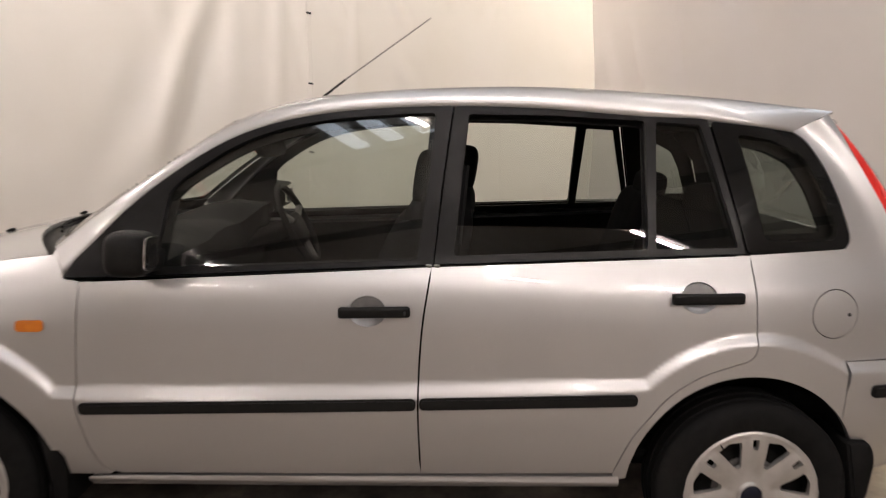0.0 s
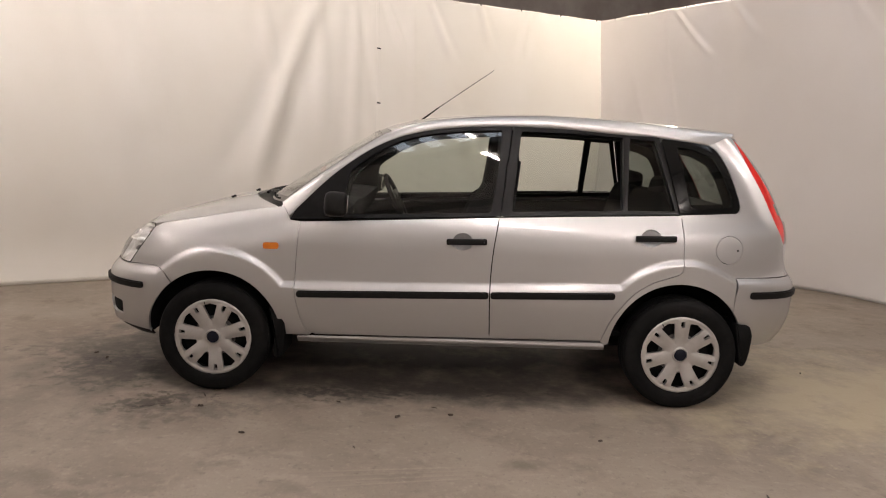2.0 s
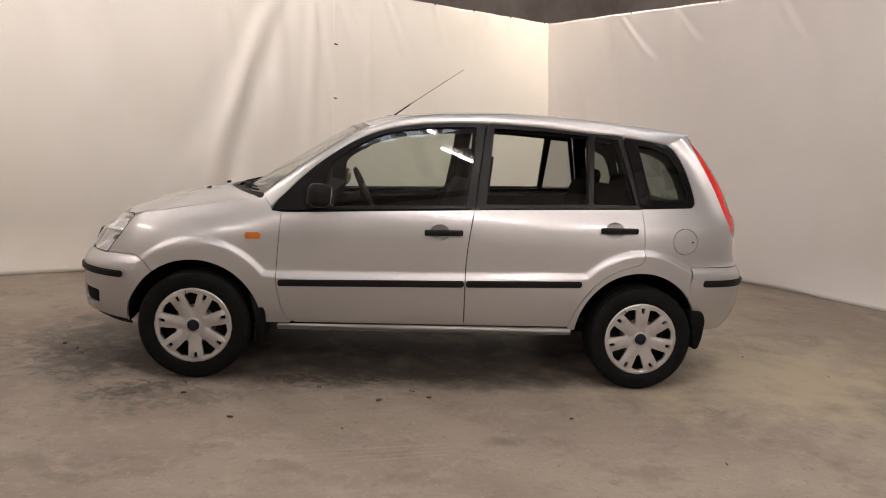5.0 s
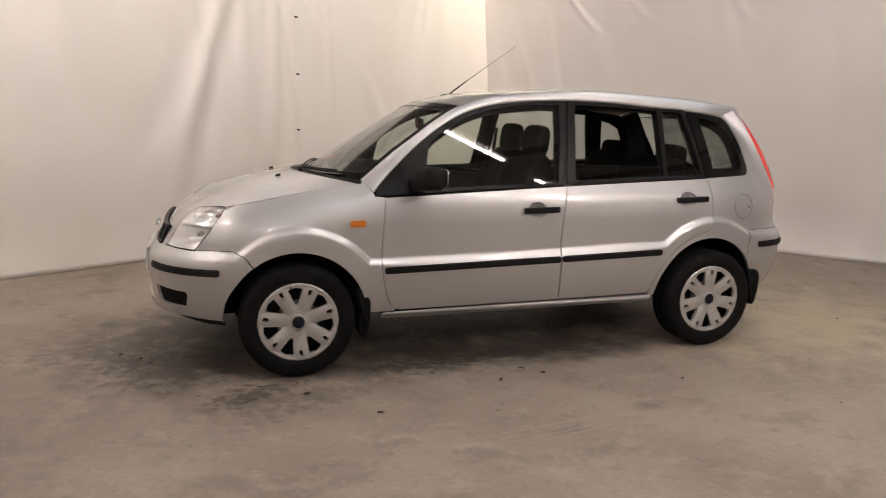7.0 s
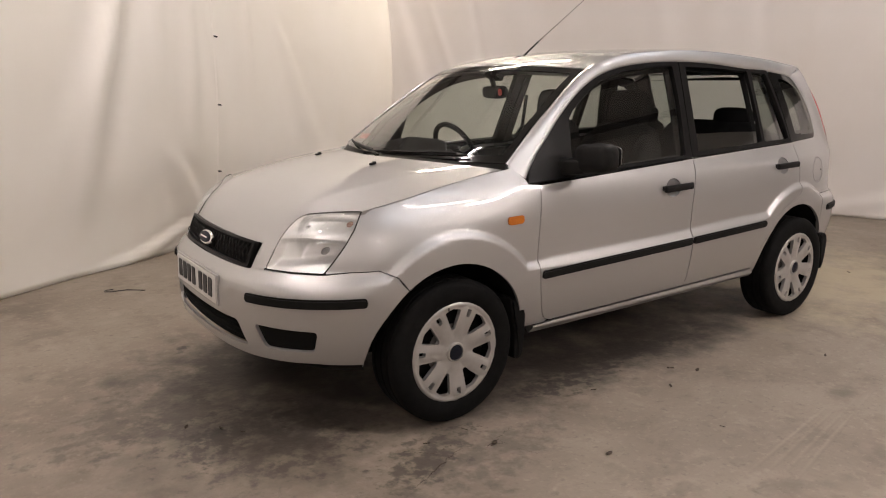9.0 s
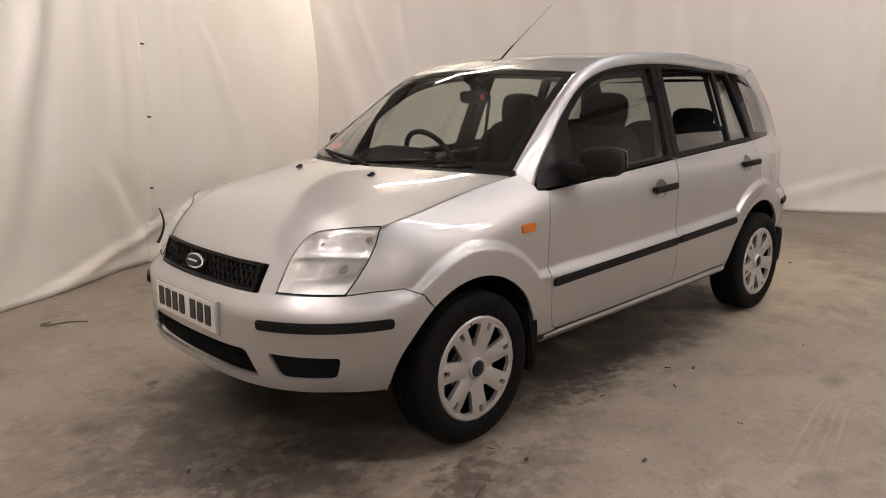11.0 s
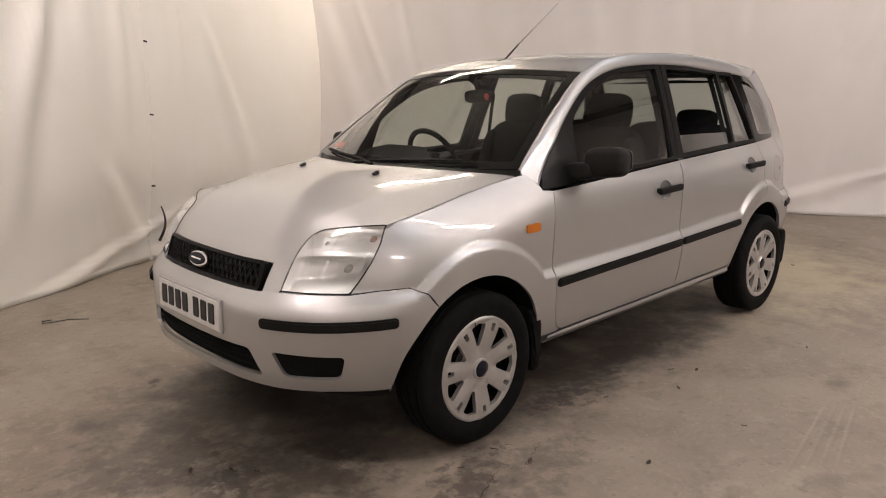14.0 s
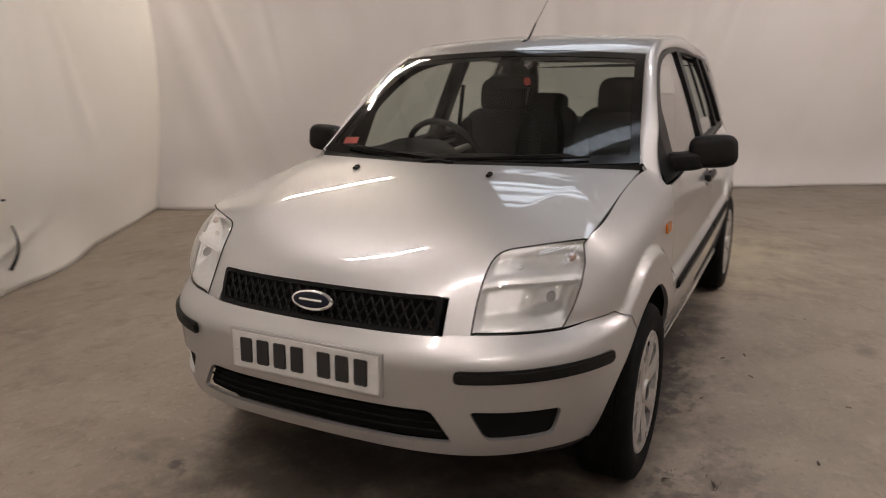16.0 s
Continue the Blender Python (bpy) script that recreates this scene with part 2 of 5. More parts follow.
        c = patch(c, -0.20 + 0.03 * k, -1.682 - 0.034 * k, 0.65, 0.011, 9 + k, (0.133, 0.105, 0.081), 0.22, 3.0)
    c = patch(c, 0.36, -1.58, 0.16, 0.09, 15, (0.102, 0.078, 0.058), 0.75, 6.0)
    c = patch(c, -2.7, -1.1, 1.9, 1.5, 10, (0.112, 0.088, 0.066), 0.42, 5.0)
    c = patch(c, -1.85, -0.60, 0.65, 0.42, 25, oil_and_shade, 0.6, 12.0)
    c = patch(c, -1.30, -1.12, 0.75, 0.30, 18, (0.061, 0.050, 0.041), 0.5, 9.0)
    # Shade under the whole car, painted dark into the floor's colour.
    c = patch(c, -0.3, 0.0, 2.6, 1.2, 0, oil_and_shade, 0.95, 3.0)
    c = patch(c, -2.15, -0.15, 0.55, 0.35, 30, oil_and_shade, 0.6, 11.0)
    # Yellowish stain off the tail; the brighter light there is put into its colour.
    c = patch(c, 2.3, -0.5, 1.7, 1.2, 20, (0.36, 0.300, 0.200), 0.7, 4.0)
    c = patch(c, -2.9, -1.3, 1.3, 0.9, -20, (0.087, 0.070, 0.057), 0.26, 9.0)
    c = patch(c, -2.35, -0.05, 0.75, 0.35, 30, (0.071, 0.056, 0.044), 0.6, 14.0)
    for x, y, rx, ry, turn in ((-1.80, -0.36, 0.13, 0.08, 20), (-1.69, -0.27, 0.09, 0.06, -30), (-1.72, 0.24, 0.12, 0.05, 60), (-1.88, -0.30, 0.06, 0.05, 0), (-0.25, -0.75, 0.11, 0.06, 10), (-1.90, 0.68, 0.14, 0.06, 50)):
        c = patch(c, x, y, rx, ry, turn, oil_and_shade, 0.9, 8.0)
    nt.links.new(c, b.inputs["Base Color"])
    return m


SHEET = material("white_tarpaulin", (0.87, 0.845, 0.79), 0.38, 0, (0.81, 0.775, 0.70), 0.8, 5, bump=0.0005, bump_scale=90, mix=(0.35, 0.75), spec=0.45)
# The same sheet; its darker grey is shade put into the colour.
SIDE_SHEET = material("shaded_tarpaulin", (0.66, 0.632, 0.61), 0.40, 0, (0.602, 0.569, 0.537), 0.8, 5, bump=0.0005, bump_scale=90, mix=(0.35, 0.75), spec=0.45)
GREY_STEEL = material("painted_steel", (0.10, 0.095, 0.09), 0.5, 0, (0.14, 0.13, 0.125), 5)
BRICKISH = material("dim_block_wall", (0.30, 0.265, 0.25), 0.85, 0, (0.40, 0.37, 0.35), 2.5, bump=0.002, bump_scale=20)
PAINTED = material("pale_bounce_wall", (0.74, 0.71, 0.67), 0.7, 0, (0.66, 0.63, 0.59), 1.2, bump=0.001, bump_scale=30)
ROOFING = material("corrugated_roof_sheet", (0.50, 0.49, 0.47), 0.45, 0, (0.42, 0.41, 0.39), 1.5)
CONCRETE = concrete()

bm = bmesh.new()
bmesh.ops.create_grid(bm, x_segments=60, y_segments=60, size=13)
for v in bm.verts:
    v.co.z = -0.003 + 0.0015 * noise.noise(v.co * 0.6)
floor = tagged(part("floor", bm, CONCRETE, smooth=True), "worn grey-brown concrete floor with dark oily stains and painted shade under the car", "floor", kind="structure")


# drawn folds of the back and the side sheet: from (along, height) to (along, height), width, relief
FOLDS = {3: [(1.25, 0.36, -0.05, 0.03, 0.20, 0.045), (0.24, 2.75, -0.60, 0.80, 0.14, 0.040), (0.64, 2.85, 0.58, 1.1, 0.07, 0.020), (0.95, 2.80, 1.15, 2.30, 0.045, 0.026), (1.46, 2.84, 1.70, 2.30, 0.05, 0.030), (1.65, 1.95, 2.2, 0.85, 0.12, 0.030),
             (0.36, 0.80, 0.75, 0.10, 0.13, 0.050), (2.10, 2.84, 2.22, 2.45, 0.05, 0.022), (2.75, 2.84, 2.62, 2.35, 0.05, 0.022), (-0.10, 2.0, -0.50, 0.5, 0.11, 0.040), (-1.6, 2.8, -1.4, 0.9, 0.16, 0.030)],
         8: [(1.20, 2.86, 1.60, 2.42, 0.04, 0.030), (1.95, 2.84, 2.20, 2.52, 0.05, 0.026), (0.20, 2.3, 0.75, 0.45, 0.14, 0.022), (3.1, 2.84, 3.3, 2.45, 0.05, 0.02), (4.6, 2.7, 4.2, 0.4, 0.2, 0.03), (5.9, 2.2, 5.5, 0.7, 0.13, 0.035), (6.3, 0.52, 5.1, 0.08, 0.26, 0.03)]}


def sheet_point(a, h, length, place, z_top, seed, flare, clear=None):
    """A hanging tarpaulin's point: place(a, h) gives its flat point, folds push it along its normal."""
    z = z_top * (1 - h)
    p, n = place(a, h)
    push = noise.noise(Vector((a * 1.1, z * 0.25 + seed, seed))) * 0.035
    for a0, z0, a1, z1, w, high in FOLDS[seed]:
        t = (z0 - z) / (z0 - z1)
        x = (a - a0 - (a1 - a0) * t) / (w * (0.6 + 0.5 * max(0, min(1.2, t))))
        push += 0.7 * high * (math.exp(-x * x) - 0.55 * math.exp(-(x - 1.5) ** 2) - 0.4 * math.exp(-(x + 1.6) ** 2)) * max(0, min(1, 4 * t + 0.4)) * max(0, min(1, 2.5 * (1.25 - t)))
    for k in range(16):
        c0 = length[0] + (length[1] - length[0]) * ((k * 0.618 + seed * 0.137) % 1)
        slant = (((k * 7 + seed) % 5) - 2) * 0.17
        w = 0.05 + 0.055 * ((k * 3 + seed) % 4)
        x = (a - c0 - slant * (z_top - z)) / (w * (0.5 + 1.1 * h))
        push += (0.020 if seed == 3 else 0.026) * math.exp(-x * x) * (0.30 + 0.70 * math.sin(min(1, h * 1.5 + 0.15) * math.pi)) * (1 if k % 3 else -0.7) * (1 if clear is None else min(1, max(0, (a - clear) / 0.6)))
    push += 0.004 * noise.noise(Vector((a * 5, z * 1.5, seed))) + 0.010 * math.cos(a * 2 * math.pi / 0.55) * math.exp(-h * 16)
    push += flare * max(0, (h - 0.84) / 0.16) ** 2 * (0.6 + 0.9 * noise.noise(Vector((a * 0.9, seed, 3))))
    q = p + n * push
    q.z = max(0.0, z)
    return q


def sheet_wall(name, length, place, z_top, label, seed, flare, clear=None, cols=330, rows=80):
    verts, faces = [], []
    for i in range(cols + 1):
        a = length[0] + (length[1] - length[0]) * i / cols
        for j in range(rows + 1):
            verts.append(sheet_point(a, (j / rows) ** 1.1, length, place, z_top, seed, flare, clear))
    for i in range(cols):
        for j in range(rows):
            k = i * (rows + 1) + j
            faces.append((k, k + 1, k + rows + 2, k + rows + 1))
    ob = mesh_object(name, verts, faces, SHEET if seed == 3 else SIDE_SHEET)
    md = ob.modifiers.new("thickness", "SOLIDIFY")
    md.thickness, md.offset = 0.003, 0
    return tagged(ob, label, "tarpaulin wall", kind="structure")


TOP = 2.86


def back_place(u, h):
    v = 3.19 - 0.11 * math.sin(h * math.pi * 0.75) + 0.17 * h ** 3
    return booth(u, v), booth(0, -1)


def right_place(s, h):
    t = min(1, max(0, (s + 0.3) / 4.3))
    u = 3.82 + 0.03 * max(0, s) + 0.02 * h + 0.73 * h ** 1.1 * t * t * (3 - 2 * t) + 0.14 * h ** 8 * math.exp(-max(0, s))
    return booth(u, 3.22 - s), booth(-1, 0)


BACK, SIDE = ((-7.0, 4.2), back_place, TOP, 3, 0.10), ((-0.03, 11.0), right_place, TOP, 8, 0.12)
back = sheet_wall("wall_back", BACK[0], back_place, TOP, "cream white tarpaulin sheet hung as a booth wall", 3, 0.10)
side = sheet_wall("wall_side", SIDE[0], right_place, TOP, "white tarpaulin sheet with its shade put into the colour, soft folds, hem on the floor", 8, 0.12, 0.4)

# lapped seam of the back sheet with its clips, and the ties along the top
verts, faces = [], []
for j in range(61):
    for a in (0.845, 0.848, 0.878, 0.881):
        q = sheet_point(a, j / 60, *BACK) + booth(0, -1) * (0.005 if 0.846 < a < 0.88 else 0.0005)
        verts.append(q)
for j in range(60):
    faces += [(4 * j + k, 4 * j + k + 4, 4 * j + k + 5, 4 * j + k + 1) for k in range(3)]
mesh_object("lapped_seam", verts, faces, SHEET, back, smooth=False)
for z in (2.275, 1.722, 1.170, 0.610):
    bm = bmesh.new()
    box(bm, 0.042, 0.012, 0.014, Matrix.Translation(sheet_point(0.862, 1 - z / TOP, *BACK) + booth(0, -0.014)) @ pose(0, 0, 0, 0, 6, 30), 0.004, 1)
    part("seam_clip", bm, INK, back, "small dark clip")
for wall, spec, along in ((back, BACK, 30), (side, SIDE, 120)):
    for k in range(20):
        a = spec[0][0] + 0.3 + 0.55 * k
        if a < spec[0][1]:
            bm = bmesh.new()
            p = sheet_point(a, 0.006, *spec)
            box(bm, 0.014, 0.010, 0.024, Matrix.Translation(p + Vector((0, 0, 0.012))) @ pose(0, 0, 0, 0, 0, along), 0.004, 1)
            part("sheet_tie", bm, INK, wall)
bm = bmesh.new()
over, under = (sheet_point(0.965, 1 - z / TOP, *BACK) + booth(0, -0.012) for z in (0.43, 0.14))
tube(bm, [over.lerp(under, t) + booth(0.02 * math.sin(3.1 * t), -0.035 * math.sin(math.pi * t)) for t in np.linspace(0, 1, 13)], 0.005, 6, 0.013)
tagged(part("hanging_strap", bm, INK, smooth=True), "black strap hanging at the tarpaulin's seam", "strap")

# warehouse shell round the booth
for name, sx, sy, u, v in (("wall_north", 22, 0.2, 0, 7.0), ("wall_east", 0.2, 22, 9.0, 0), ("wall_south", 22, 0.2, 0, -11.0), ("wall_west", 0.2, 22, -10.0, 0)):
    bm = bmesh.new()
    box(bm, sx, sy, 5.4, Matrix.Translation(booth(u, v, 2.7)) @ pose(0, 0, 0, 0, 0, 30))
    if v > 0 or u > 0:
        tagged(part(name, bm, BRICKISH), "dim plastered warehouse wall behind the booth", "wall", kind="structure")
    else:
        # Unseen walls behind the viewpoint, kept pale to bounce light onto the car.
        tagged(part(name, bm, PAINTED), "unseen pale wall added to close the warehouse and bounce light onto the car", "wall", kind="structure")
ROOF_Z = 5.2
verts, faces, n = [], [], 220
for i in range(n + 1):
    for v in (-11.0, 7.0):
        verts.append(booth(-10 + 19 * i / n, v, ROOF_Z + (0.035 if i % 4 in (1, 2) else 0)))
for i in range(n):
    faces.append((2 * i, 2 * i + 1, 2 * i + 3, 2 * i + 2))
tagged(mesh_object("ceiling", verts, faces, ROOFING, smooth=False), "pale corrugated metal warehouse roof", "ceiling", kind="structure")

# translucent roof lights between the purlins, and the purlins
SKYLIGHT = material("skylight_panel", (0.6, 0.65, 0.7), 0.5)
SKYLIGHT.node_tree.nodes["Principled BSDF"].inputs["Emission Color"].default_value = (0.80, 0.88, 1.0, 1)
SKYLIGHT.node_tree.nodes["Principled BSDF"].inputs["Emission Strength"].default_value = 3.4
for u, v, slats, long in ((4.5, -1.2, 4, 2.0), (-2.2, -3.25, 5, 1.9), (2.3, -3.25, 5, 1.9), (-0.55, -1.0, 2, 2.0)):
    bm = bmesh.new()
    for k in range(slats):
        box(bm, 0.22, long, 0.03, Matrix.Translation(booth(u + 0.45 * (k - (slats - 1) / 2), v, ROOF_Z - 0.03)) @ pose(0, 0, 0, 0, 0, 30), 0.006, 1)
    tagged(part("roof_light", bm, SKYLIGHT), "bluish translucent ribbed roof light", "skylight", "roof lights", "structure")
for v in (-9.5, -6.8, -4.1, -2.75, -0.05, 2.6, 5.2):
    bm = bmesh.new()
    box(bm, 19, 0.10, 0.20, Matrix.Translation(booth(-0.5, v, ROOF_Z - 0.12)) @ pose(0, 0, 0, 0, 0, 30), 0.01, 1)
    tagged(part("roof_beam", bm, GREY_STEEL), "grey painted steel roof beam", "beam", "roof beams", "structure")

# batten fittings that hold the tubes, used for the added fill lamps too
HOUSING = material("white_enamel", (0.75, 0.74, 0.72), 0.4, 0, (0.68, 0.67, 0.64), 8)


TUBES = {}


def tube_glow(radiance, tone):
    """The lit phosphor of a tube."""
    if (radiance, tone) not in TUBES:
        m = material("lit_tube", (0.9, 0.9, 0.9), 0.5)
        b = m.node_tree.nodes["Principled BSDF"]
        b.inputs["Emission Color"].default_value, b.inputs["Emission Strength"].default_value = (*tone, 1), radiance
        TUBES[radiance, tone] = m
    return TUBES[radiance, tone]


def batten(u, v, z, length, radiance, tone):
    m = Matrix.Translation(booth(u, v, z)) @ pose(0, 0, 0, 0, 0, 136)
    bm = bmesh.new()
    box(bm, length + 0.08, 0.13, 0.05, m @ Matrix.Translation((0, 0, 0.03)), 0.008, 1)
    ob = tagged(part("batten_or_fill_light", bm, HOUSING), "white fluorescent batten hung on thin rods, of a set partly added as fill light", "lamp", "batten lights")
    bm = bmesh.new()
    tube(bm, [m @ Vector((-length / 2, 0, -0.035)), m @ Vector((length / 2, 0, -0.035))], 0.02, 10)
    part("tube", bm, tube_glow(radiance * 1.5, tone), ob, "lit fluorescent tube", smooth=True)
    for e in (-1, 1):
        bm = bmesh.new()
        box(bm, 0.03, 0.12, 0.07, m @ Matrix.Translation((e * (length / 2 + 0.02), 0, -0.025)), 0.005, 1)
        part("tube_socket", bm, HOUSING, ob)
        bm = bmesh.new()
        tube(bm, [m @ Vector((e * length * 0.35, 0, 0.05)), m @ Vector((e * length * 0.35, 0, ROOF_Z + 0.03 - z))], 0.006, 6)
        part("hanging_rod", bm, GREY_STEEL, ob)


for row in LAMPS:
    batten(*row)

# pipe on the far wall behind the sheets
bm = bmesh.new()
tube(bm, [booth(1.9, 6.6, 0.0), booth(1.9, 6.6, 4.2), booth(2.1, 6.6, 5.1)], 0.045, 10)
tagged(part("wall_pipe", bm, GREY_STEEL, smooth=True), "dark pipe running up the far warehouse wall", "pipe")

# litter on the floor
LEAF = material("dry_leaf", (0.030, 0.020, 0.014), 0.8, 0, (0.055, 0.036, 0.022), 60)


def scrap(x, y, turn, size):
    bm = bmesh.new()
    rng = random.Random(int(x * 1000 + y * 77))
    top = [bm.verts.new((size * (k / 5 - 0.5), size * (0.22 * math.sin(math.pi * (k + 0.4) / 5.8) + rng.uniform(-0.05, 0.05)), size * 0.10 * rng.random() + 0.004)) for k in range(6)]
    low = [bm.verts.new((size * (k / 5 - 0.5), -size * (0.20 * math.sin(math.pi * (k + 0.4) / 5.8) + rng.uniform(-0.05, 0.05)), 0.001)) for k in range(6)]
    for k in range(5):
        bm.faces.new((top[k], top[k + 1], low[k + 1], low[k]))
    geo = bmesh.ops.extrude_face_region(bm, geom=list(bm.faces))
    bmesh.ops.translate(bm, verts=[g for g in geo["geom"] if isinstance(g, bmesh.types.BMVert)], vec=(0, 0, 0.003))
    ob = tagged(part("leaf_scrap", bm, LEAF), "dry dark leaf scrap on the concrete", "leaf", "leaf scraps")
    ob.matrix_basis = pose(x, y, 0, 0, 0, turn)


for k, (x, y, size) in enumerate([(-0.93, -1.37, 0.036), (-0.225, -1.10, 0.042), (1.33, -1.79, 0.030), (-0.39, -1.48, 0.026), (-0.045, -0.96, 0.040), (0.04, -1.05, 0.034), (2.23, -0.12, 0.022), (2.60, -0.51, 0.03),
                                  (-1.26, -0.91, 0.035), (-1.45, -0.92, 0.03), (-1.23, -1.06, 0.034), (-2.16, -0.26, 0.032), (-2.05, -0.35, 0.036), (-1.99, -0.43, 0.026), (-0.55, -0.93, 0.03), (0.75, -1.30, 0.03)]):
    scrap(x, y, 37 * k % 180, 0.8 * size)

# cracks in the concrete
rng = random.Random(4)
for x0, y0, x1, y1, w in ((-1.66, -1.16, -1.36, -1.02, 0.007), (-1.30, -1.08, -1.08, -0.99, 0.005), (-1.22, -0.98, -1.12, -1.36, 0.004), (-1.58, -0.90, -1.47, -1.00, 0.004), (-1.47, -1.00, -1.36, -0.97, 0.0035), (-1.36, -0.97, -1.30, -1.09, 0.004), (-1.47, -1.00, -1.42, -1.09, 0.003), (-1.24, -0.88, -1.16, -0.95, 0.004), (-1.28, -1.06, -1.20, -1.08, 0.005)):
    bm = bmesh.new()
    rows = []
    for k in range(15):
        t = k / 14
        ww = 0.34 * w * (0.3 + rng.random()) * math.sin(math.pi * (0.06 + 0.88 * t))
        x, y = x0 + (x1 - x0) * t + rng.uniform(-0.007, 0.007), y0 + (y1 - y0) * t + rng.uniform(-0.008, 0.008)
        rows.append((bm.verts.new((x, y - ww, 0.0015)), bm.verts.new((x, y + ww, 0.0015))))
    for r0, r1 in zip(rows, rows[1:]):
        bm.faces.new((r0[0], r1[0], r1[1], r0[1]))
    part("floor_crack", bm, LEAF, floor)

# bent wire on the floor
bm = bmesh.new()
tube(bm, [(-1.97, 2.03, 0.004), (-2.02, 2.04, 0.004), (-2.03, 2.00, 0.004), (-1.99, 1.975, 0.005), (-1.90, 1.95, 0.010), (-1.80, 1.895, 0.004)], 0.003, 6)
tagged(part("wire", bm, INK, smooth=True), "bent black wire lying on the concrete", "wire")

# ---------- the car's skin ----------
def pchip(xs, ys):
    """A smooth curve through the points that does not overshoot."""
    xs, ys = np.array(xs, float), np.array(ys, float)
    h, d = np.diff(xs), np.diff(ys) / np.diff(xs)
    m = np.zeros(len(xs))
    m[0], m[-1] = d[0], d[-1]
    for i in range(1, len(xs) - 1):
        if d[i - 1] * d[i] > 0:
            w1, w2 = 2 * h[i] + h[i - 1], h[i] + 2 * h[i - 1]
            m[i] = (w1 + w2) / (w1 / d[i - 1] + w2 / d[i])

    def at(x):
        x = np.clip(np.asarray(x, float), xs[0], xs[-1])
        i = np.clip(np.searchsorted(xs, x) - 1, 0, len(h) - 1)
        t = (x - xs[i]) / h[i]
        return ((1 + 2 * t) * (1 - t) ** 2 * ys[i] + t * (1 - t) ** 2 * h[i] * m[i] + t * t * (3 - 2 * t) * ys[i + 1] + t * t * (t - 1) * h[i] * m[i + 1])
    return at


def soft(fn, lo, hi, sigma):
    """The same curve with its kinks rounded off over about sigma."""
    n = 1600
    step = (hi - lo) / n
    pad = int(4 * sigma / step) + 1
    x = lo + step * np.arange(-pad, n + pad + 1)
    y = fn(x)
    y[:pad] = y[pad] + (y[pad + 1] - y[pad]) * np.arange(-pad, 0)
    y[-pad:] = y[-pad - 1] + (y[-pad - 1] - y[-pad - 2]) * np.arange(1, pad + 1)
    k = np.exp(-0.5 * (np.arange(-pad, pad + 1) * step / sigma) ** 2)
    z = np.convolve(y, k / k.sum(), "same")[pad:-pad]
    return lambda q: np.interp(q, x[pad:-pad], z)


def sstep(a, b, x):
    t = np.clip((np.asarray(x, float) - a) / (b - a), 0, 1)
    return t * t * (3 - 2 * t)


# half of the plan outline at bumper height, from the middle of the nose to the middle of the tail
OUTX = [-2.005, -1.996, -1.953, -1.885, -1.800, -1.630, -1.450, -1.243, -0.790, 0.0, 0.88, 1.243, 1.50, 1.68, 1.79, 1.885, 1.93, 1.952, 1.958]
OUTY = [0.0, 0.25, 0.465, 0.600, 0.695, 0.795, 0.828, 0.836, 0.834, 0.838, 0.834, 0.828, 0.805, 0.775, 0.735, 0.635, 0.50, 0.25, 0.0]
OUTQ = np.concatenate([[0], np.cumsum(np.hypot(np.diff(OUTX), np.diff(OUTY)))])
QMAX = float(OUTQ[-1])
wide_q = np.concatenate([-OUTQ[4:0:-1], OUTQ, 2 * QMAX - OUTQ[-2:-6:-1]])
wide_x, wide_y = np.concatenate([OUTX[4:0:-1], OUTX, OUTX[-2:-6:-1]]), np.concatenate([[-a for a in OUTY[4:0:-1]], OUTY, [-a for a in OUTY[-2:-6:-1]]])
out_x, out_y = soft(pchip(wide_q, wide_x), -0.4, QMAX + 0.4, 0.045), soft(pchip(wide_q, wide_y), -0.4, QMAX + 0.4, 0.045)

nose = soft(pchip([0.15, 0.20, 0.25, 0.31, 0.40, 0.570, 0.592, 0.635, 0.66, 0.70, 0.75, 0.80, 0.874, 0.95, 1.1], [0.16, 0.09, 0.045, 0.012, 0, 0, 0.005, 0.036, 0.057, 0.068, 0.090, 0.115, 0.165, 0.24, 0.45]), 0.15, 1.1, 0.006)
tail = soft(pchip([0.25, 0.34, 0.42, 0.52, 0.66, 0.70, 0.74, 0.90, 0.96, 1.054, 1.209, 1.375, 1.451, 1.55], [0.16, 0.08, 0.03, 0.005, 0, 0.02, 0.050, 0.066, 0.076, 0.113, 0.192, 0.320, 0.400, 0.53]), 0.25, 1.55, 0.014)
flank = soft(pchip([0.15, 0.22, 0.28, 0.34, 0.46, 0.56, 0.80, 0.88, 0.93, 0.975, 1.02, 1.10, 1.20, 1.28, 1.35, 1.46, 1.55], [0.20, 0.12, 0.070, 0.041, 0.012, 0, 0, 0.006, 0.016, 0.038, 0.060, 0.0872, 0.1223, 0.1515, 0.1780, 0.2215, 0.259]), 0.15, 1.55, 0.014)
crease = soft(pchip([-2.1, -1.5, -0.8, 0.9, 1.5, 2.1], [0.645, 0.645, 0.598, 0.648, 0.697, 0.697]), -2.1, 2.1, 0.05)
wing_top = soft(pchip([-1.75, -1.614, -1.43, -1.243, -1.0, -0.9, -0.8], [0.845, 0.876, 0.905, 0.944, 0.985, 1.0, 1.012]), -1.75, -0.8, 0.08)
wing_round = soft(pchip([-1.80, -1.68, -1.56, -1.44, -1.32, -1.1, -0.95, -0.80, -0.68], [0.0, 0.019, 0.043, 0.081, 0.098, 0.080, 0.061, 0.012, 0.0]), -1.80, -0.68, 0.055)
HUBF, HUBR = (-1.243, 0.30), (1.243, 0.315)


